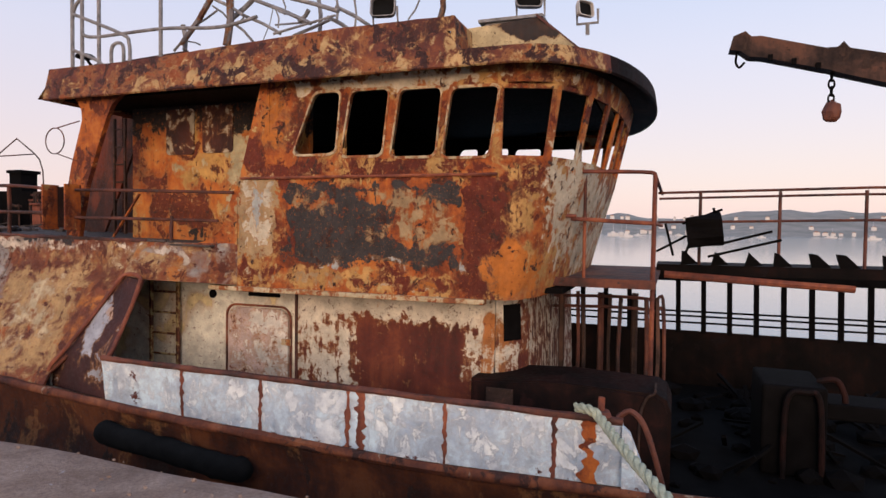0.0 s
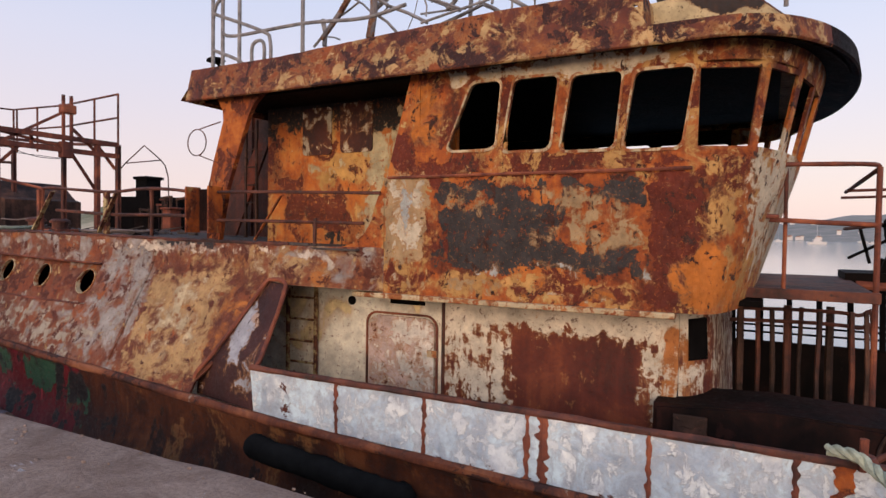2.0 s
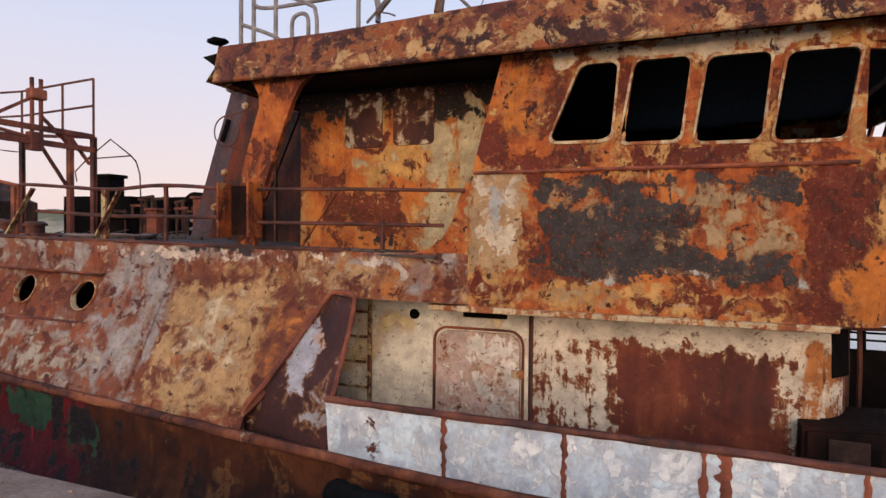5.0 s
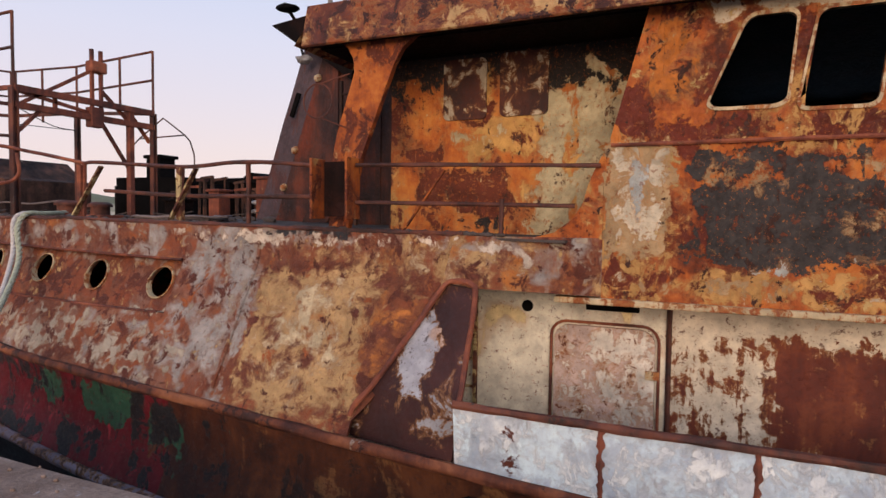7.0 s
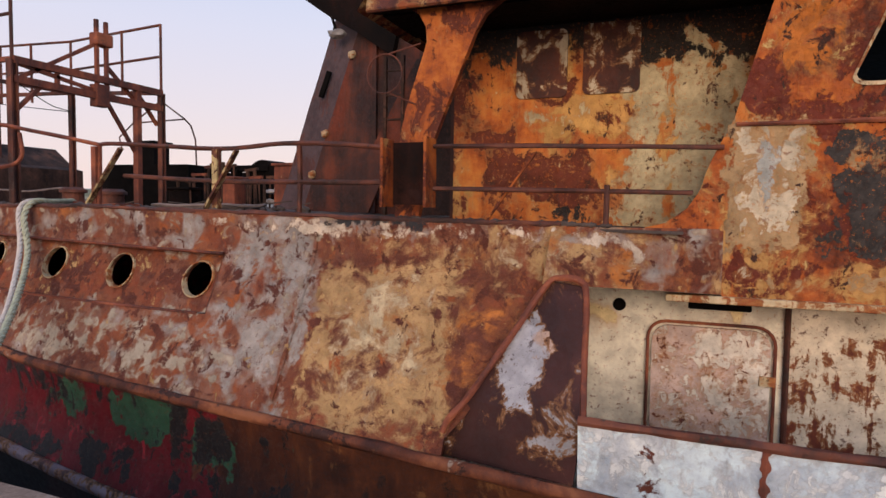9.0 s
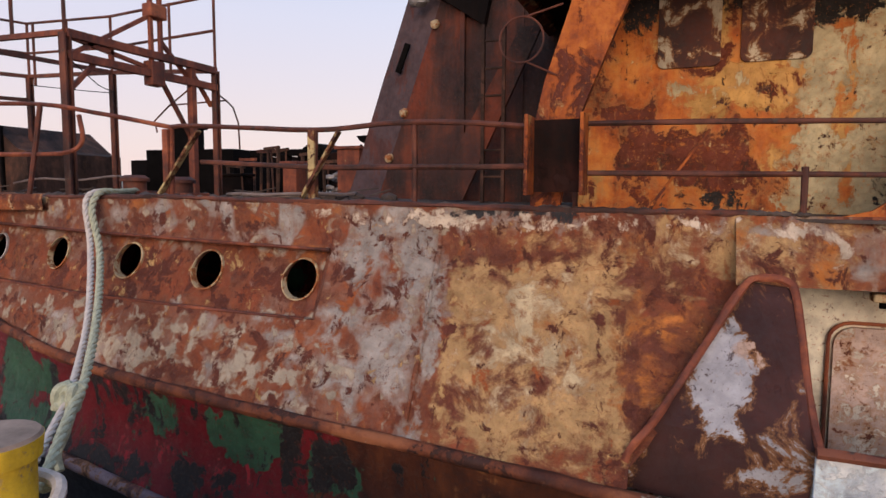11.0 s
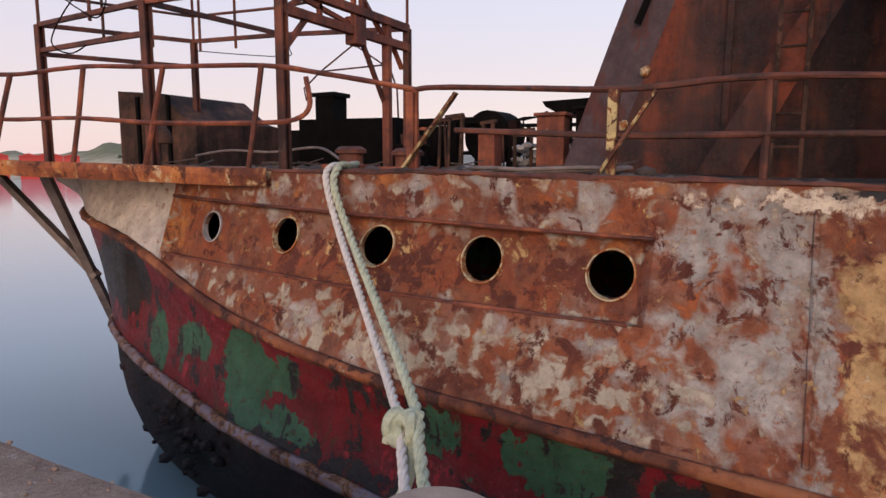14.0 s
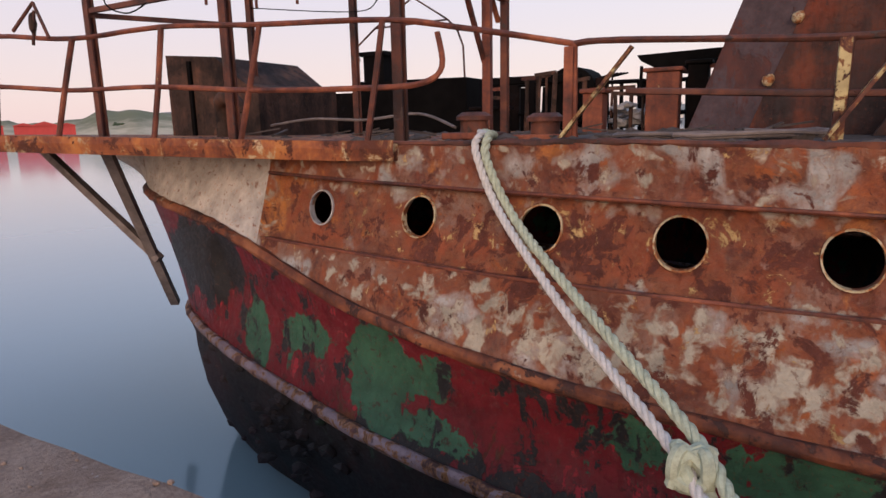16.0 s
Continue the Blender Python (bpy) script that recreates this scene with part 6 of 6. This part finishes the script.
# pipe rack under the wing
pr = thing("pipe_rack", "rack of bent rusty uprights below the bridge wing", "rack")
for i, x in enumerate((-1.2, -1.05, -.92, -.78, -.66, -.52, -.4, -.26, -.15)):
    bm = B()
    y = 7.4 + .3 * math.sin(i * 2.3)
    tube(bm, [(x, y, -1.0), (x + .02 * math.sin(i), y, .2), (x, y, .78)], .022 if i % 3 else .035, 6, wob=.3)
    part("upright", bm, M_DARKBAR if i % 2 else M_CLUTTER, pr)
for z in (.74, .62, -.25):
    bm = B()
    tube(bm, smoothline([(-1.3, 7.4, z), (-.6, 7.4, z + .02), (-.2, 7.4, z), (-.08, 7.4, z - .1), (-.06, 7.4, -1.0)], 5), .02, 6)
    part("rail", bm, M_DARKBAR, pr)
# dark rounded cover on the main deck
bm = B()
prism(bm, [(-1.8, -1.0), (-1.78, .08), (-.9, .12), (-.1, .10), (-.02, .05), (.02, -.05), (.02, -1.0)], 5.75, 6.5)
bmesh.ops.bevel(bm, geom=[e for e in bm.edges if abs(e.verts[0].co.y - e.verts[1].co.y) < .01], offset=.03, segments=2, affect="EDGES")
cov = thing("deck_cover", "dark maroon rounded machinery cover on the main deck", "cover")
part("shell", bm, M_CHARR, cov)
bm = B()
tube(bm, smoothline([(-.22, 5.735, -1.0), (-.24, 5.735, -.2), (-.19, 5.735, .05), (-.12, 5.735, .115), (-.12, 6.1, .12)], 5), .012, 6, wob=.3)
part("seam_strip", bm, M_CLUTTER, cov, "paler bent seam strip", True)
bm = B()
box(bm, -1.62, 5.725, -.16, -1.36, 5.75, .02, .01)
part("patch_plate", bm, M_CLUTTER, cov, "grey riveted patch")
# fairlead head on the bulwark and the bent pipe behind it
fh = thing("fairlead", "small rusted fairlead head on the bulwark", "fairlead")
bm = B()
tube(bm, [(-.45, 4.62, .14), (-.45, 4.62, .33)], .022, 8, wob=.3)
part("spindle", bm, M_RUSTBAR, fh, "", True)
bm = B()
cyl(bm, -.45, 4.62, .20, .235, .075, .06, 14)
part("collar", bm, M_RUSTBAR, fh, "", True)
bm = B()
tube(bm, smoothline([(-.36, 4.95, .10), (-.27, 4.95, .16), (-.17, 4.95, .06), (-.08, 4.95, -.2), (.0, 4.95, -.55), (.0, 4.95, -1.0)], 5), .022, 8, wob=.2)
tagged(part("bent_pipe", bm, M_DARKBAR, smooth=True), "bent rusty pipe rising behind the bulwark end", "pipe")
# burnt things on the open fore deck
fw = thing("deck_winch", "burnt winch frame on the fore deck", "winch")
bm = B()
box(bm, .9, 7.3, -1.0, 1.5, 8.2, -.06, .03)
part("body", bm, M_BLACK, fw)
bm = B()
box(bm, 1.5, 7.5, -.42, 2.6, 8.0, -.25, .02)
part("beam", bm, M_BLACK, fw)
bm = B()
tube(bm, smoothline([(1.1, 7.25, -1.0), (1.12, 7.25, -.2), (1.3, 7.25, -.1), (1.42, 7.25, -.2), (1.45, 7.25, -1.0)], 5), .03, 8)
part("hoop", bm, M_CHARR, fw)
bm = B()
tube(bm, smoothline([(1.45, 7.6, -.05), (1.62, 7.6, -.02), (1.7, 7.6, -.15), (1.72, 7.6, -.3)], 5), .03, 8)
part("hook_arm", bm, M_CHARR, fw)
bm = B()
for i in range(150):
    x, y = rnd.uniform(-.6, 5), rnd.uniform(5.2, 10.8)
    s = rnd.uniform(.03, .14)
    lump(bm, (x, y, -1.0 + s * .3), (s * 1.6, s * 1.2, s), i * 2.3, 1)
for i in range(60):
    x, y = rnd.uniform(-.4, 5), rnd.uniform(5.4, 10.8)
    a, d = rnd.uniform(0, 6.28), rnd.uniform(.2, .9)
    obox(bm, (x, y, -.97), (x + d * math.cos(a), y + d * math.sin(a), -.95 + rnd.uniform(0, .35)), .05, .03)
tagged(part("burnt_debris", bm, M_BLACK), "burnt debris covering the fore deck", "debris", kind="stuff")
# burnt reel on the catwalk
br = thing("burnt_reel", "charred reel hanging at the catwalk", "reel")
bm = B()
tube(bm, [(.15, 8.45, 1.5), (.55, 8.45, 1.55)], .2, 14, wob=.5)
part("drum", bm, M_BLACK, br)
for a, b in (((-.2, 8.45, 1.25), (.15, 8.45, 1.45)), ((.1, 8.45, 1.6), (.55, 8.45, 1.78)), ((.5, 8.45, 1.35), (1.1, 8.45, 1.52)), ((.1, 8.45, 1.1), (.2, 8.45, 1.4)), ((-.1, 8.45, 1.6), (.0, 8.45, 1.2)), ((.55, 8.45, 1.4), (.45, 8.45, 1.8)), ((.4, 8.45, 1.2), (1.2, 8.45, 1.42))):
    bm = B()
    obox(bm, a, b, .04, .03)
    part("arm", bm, M_BLACK, br)
# cargo boom
bo = thing("cargo_boom", "dark rusted box-section boom with hook", "boom")
bm = B()
prism(bm, [(.58, 3.72), (.62, 3.88), (.75, 3.93), (.82, 3.86), (.92, 3.86), (1.6, 3.66), (1.72, 3.66), (1.78, 3.72), (1.84, 3.64), (9.5, 1.65), (9.5, 1.3), (2.2, 3.22), (1.75, 3.36), (1.66, 3.40), (1.58, 3.42), (.95, 3.6), (.8, 3.62), (.7, 3.7)], 8.5, 8.72)
part("beam", bm, M_CLUTTER, bo)
for x in (1.0, 1.25, 1.5):
    bm = B()
    box(bm, x, 8.46, 3.55 - (x - 1) * .27, x + .05, 8.5, 3.62 - (x - 1) * .27)
    part("bolt", bm, M_BLACK, bo)
for k in range(4):
    bm = B()
    z = 3.34 - k * .085
    pts = [(1.69 + (.03 * math.cos(a) if k % 2 else 0), 8.6 + (0 if k % 2 else .03 * math.cos(a)), z + .055 * math.sin(a)) for a in [math.pi * j / 6 for j in range(13)]]
    tube(bm, pts, .012, 5, cap=False)
    part("chain_link", bm, M_BLACK, bo)
bm = B()
lump(bm, (1.70, 8.6, 2.93), (.10, .07, .13), 2)
part("block", bm, M_DARKBAR, bo, "rusty hanging block")
bm = B()
tube(bm, [(9.3, 8.6, -1.0), (9.3, 8.6, 1.6)], .14, 12)
part("pedestal", bm, M_MASTB, bo)
bm = B()
tube(bm, smoothline([(.68, 8.6, 3.72), (.66, 8.6, 3.6), (.7, 8.6, 3.52), (.76, 8.6, 3.58)], 4), .015, 6)
part("tip_hook", bm, M_BLACK, bo)

# ---- far shore ----
m = Mat("hill_scrub")
f = m.noise(.05, 8, .65)
# scrub tones lightened, so distance haze sits in the base colour
M_HILL = m.done(m.mix(m.ramp(f, (.35, 0), (.65, 1)), (.20, .19, .16), (.33, .29, .25)), .95)
m = Mat("near_shore_grass")
f = m.noise(.12, 8, .65)
zz = m.axis(2)
grow = m.ramp(m.math("ADD", m.math("MULTIPLY", zz, .06), m.math("MULTIPLY", f, .8)), (.45, 0), (.75, 1))
M_SHORE = m.done(m.mix(grow, (.50, .40, .27), (.16, .15, .08)), .95)


def hill(name, az0, az1, dist, top, label, mat, depth=120, seed=0.0, n=120):
    bm = B()
    g = []
    for i in range(n + 1):
        a = radians(az0 + (az1 - az0) * i / n)
        h = top * (.62 + .5 * noise.noise(Vector((i * .06, seed, 0))) + .12 * noise.noise(Vector((i * .35, seed, 2))))
        row = []
        for k, q in enumerate((0, .15, .4, .75, 1.0, 1.3)):
            d = dist + depth * q
            hh = h * (0, .06, .35, .82, 1.0, .5)[k] * (1 + .12 * noise.noise(Vector((i * .3, k, seed))))
            row.append((-d * math.sin(a), d * math.cos(a), WATER - .4 + hh + (0 if k else 0)))
        g.append(row)
    sheet(bm, g)
    return tagged(part(name, bm, mat, smooth=True), label, "hill", kind="structure")


hill("backdrop_hills", -45, 56, 560, 36, "low hazy hills across the harbour", M_HILL, 260, 1.0)
hill("backdrop_shore", 50, 112, 165, 13, "low grassy shore across the basin", M_SHORE, 90, 5.0)
M_WHITEW = solid("far_white_wall", (.62, .58, .55), .8, vary=.2, scale=.2, bump=0)
M_REDSHED = solid("far_red_shed", (.5, .06, .05), .7, vary=.2, scale=.3, bump=0)
M_ROOFT = solid("far_tile_roof", (.3, .16, .12), .8, vary=.2, scale=.3, bump=0)


def far_house(az, d, w_, h, z, mat, label):
    t = thing("far_building", label, "building", "buildings across the water")
    M = pose(-d * math.sin(radians(az)), d * math.cos(radians(az)), z, 0, 0, az)
    bm = B()
    box(bm, -w_ / 2, 0, -1, w_ / 2, w_ * .7, h)
    part("wall", bm, mat, t)
    bm = B()
    prism(bm, [(-w_ / 2 - .3, h), (w_ / 2 + .3, h), (0, h + w_ * .18)], -.3, w_ * .7 + .3)
    part("roof", bm, M_ROOFT if mat is M_WHITEW else mat, t)
    t.matrix_world = M


rh = random.Random(9)
for i in range(110):
    az = rh.uniform(-28, 22)
    d = rh.choice((590, 640, 700, 730))
    q = (d - 560) / 260
    far_house(az, d, rh.uniform(2.6, 5), rh.uniform(1.8, 3), WATER + 36 * .6 * (.1 if q < .16 else .35 if q < .45 else .8) - 1, M_WHITEW, "small white house on the far hillside")
for az, w_ in ((60.6, 5), (61.9, 3.5), (63.8, 4), (59.2, 3)):
    far_house(az, 168, w_, 4.6, WATER + .3, M_REDSHED, "red shed at the far waterside")


def boat(az, d, s):
    t = thing("moored_boat", "small white boat moored across the harbour", "boat", "moored boats")
    bm = B()
    g = []
    for i in range(9):
        u = i / 8
        w_ = .32 * math.sin(math.pi * min(u * .75 + .25, 1)) + .01
        g.append([Vector(((u - .5) * 2, -w_, .28)), Vector(((u - .5) * 1.8, -w_ * .7, 0)), Vector(((u - .5) * 1.7, 0, -.08)), Vector(((u - .5) * 1.8, w_ * .7, 0)), Vector(((u - .5) * 2, w_, .28))])
    sheet(bm, g)
    part("hull", bm, M_WHITEW, t)
    bm = B()
    box(bm, -.4, -.2, .2, .25, .2, .55, .04)
    part("cabin", bm, M_WHITEW, t)
    bm = B()
    tube(bm, [(0, 0, .5), (0, 0, 2.2)], .015, 5)
    part("mast", bm, M_WHITEW, t)
    t.matrix_world = pose(-d * math.sin(radians(az)), d * math.cos(radians(az)), WATER, 0, 0, az + 20) @ Matrix.Scale(s, 4)


for i in range(26):
    boat(rh.uniform(-30, 6), rh.uniform(300, 520), rh.uniform(2.4, 4.4))
# trees on the near shore
m = Mat("shore_leaves")
f = m.noise(1.5, 5, .6)
M_LEAF = m.done(m.mix(f, (.03, .045, .02), (.08, .1, .05)), .9)
for az, d, s in ((55.5, 215, 2.6), (54.6, 225, 2.2), (63.5, 230, 2.4)):
    t = thing("shore_tree", "rounded dark tree on the far shore", "tree", "shore trees")
    x, y = -d * math.sin(radians(az)), d * math.cos(radians(az))
    bm = B()
    tube(bm, [(x, y, 0), (x + .2, y, s * .6)], s * .06, 6)
    part("trunk", bm, M_DARKBAR, t)
    bm = B()
    for k in range(60):
        p = Vector((rh.gauss(0, 1), rh.gauss(0, 1), rh.gauss(0, .6)))
        p = p.normalized() * rh.uniform(.5, 1)
        lump(bm, (x + p.x * s * .8, y + p.y * s * .8, s * 1.1 + p.z * s * .6), (s * .2, s * .2, s * .16), k, 1)
    part("crown", bm, M_LEAF, t)
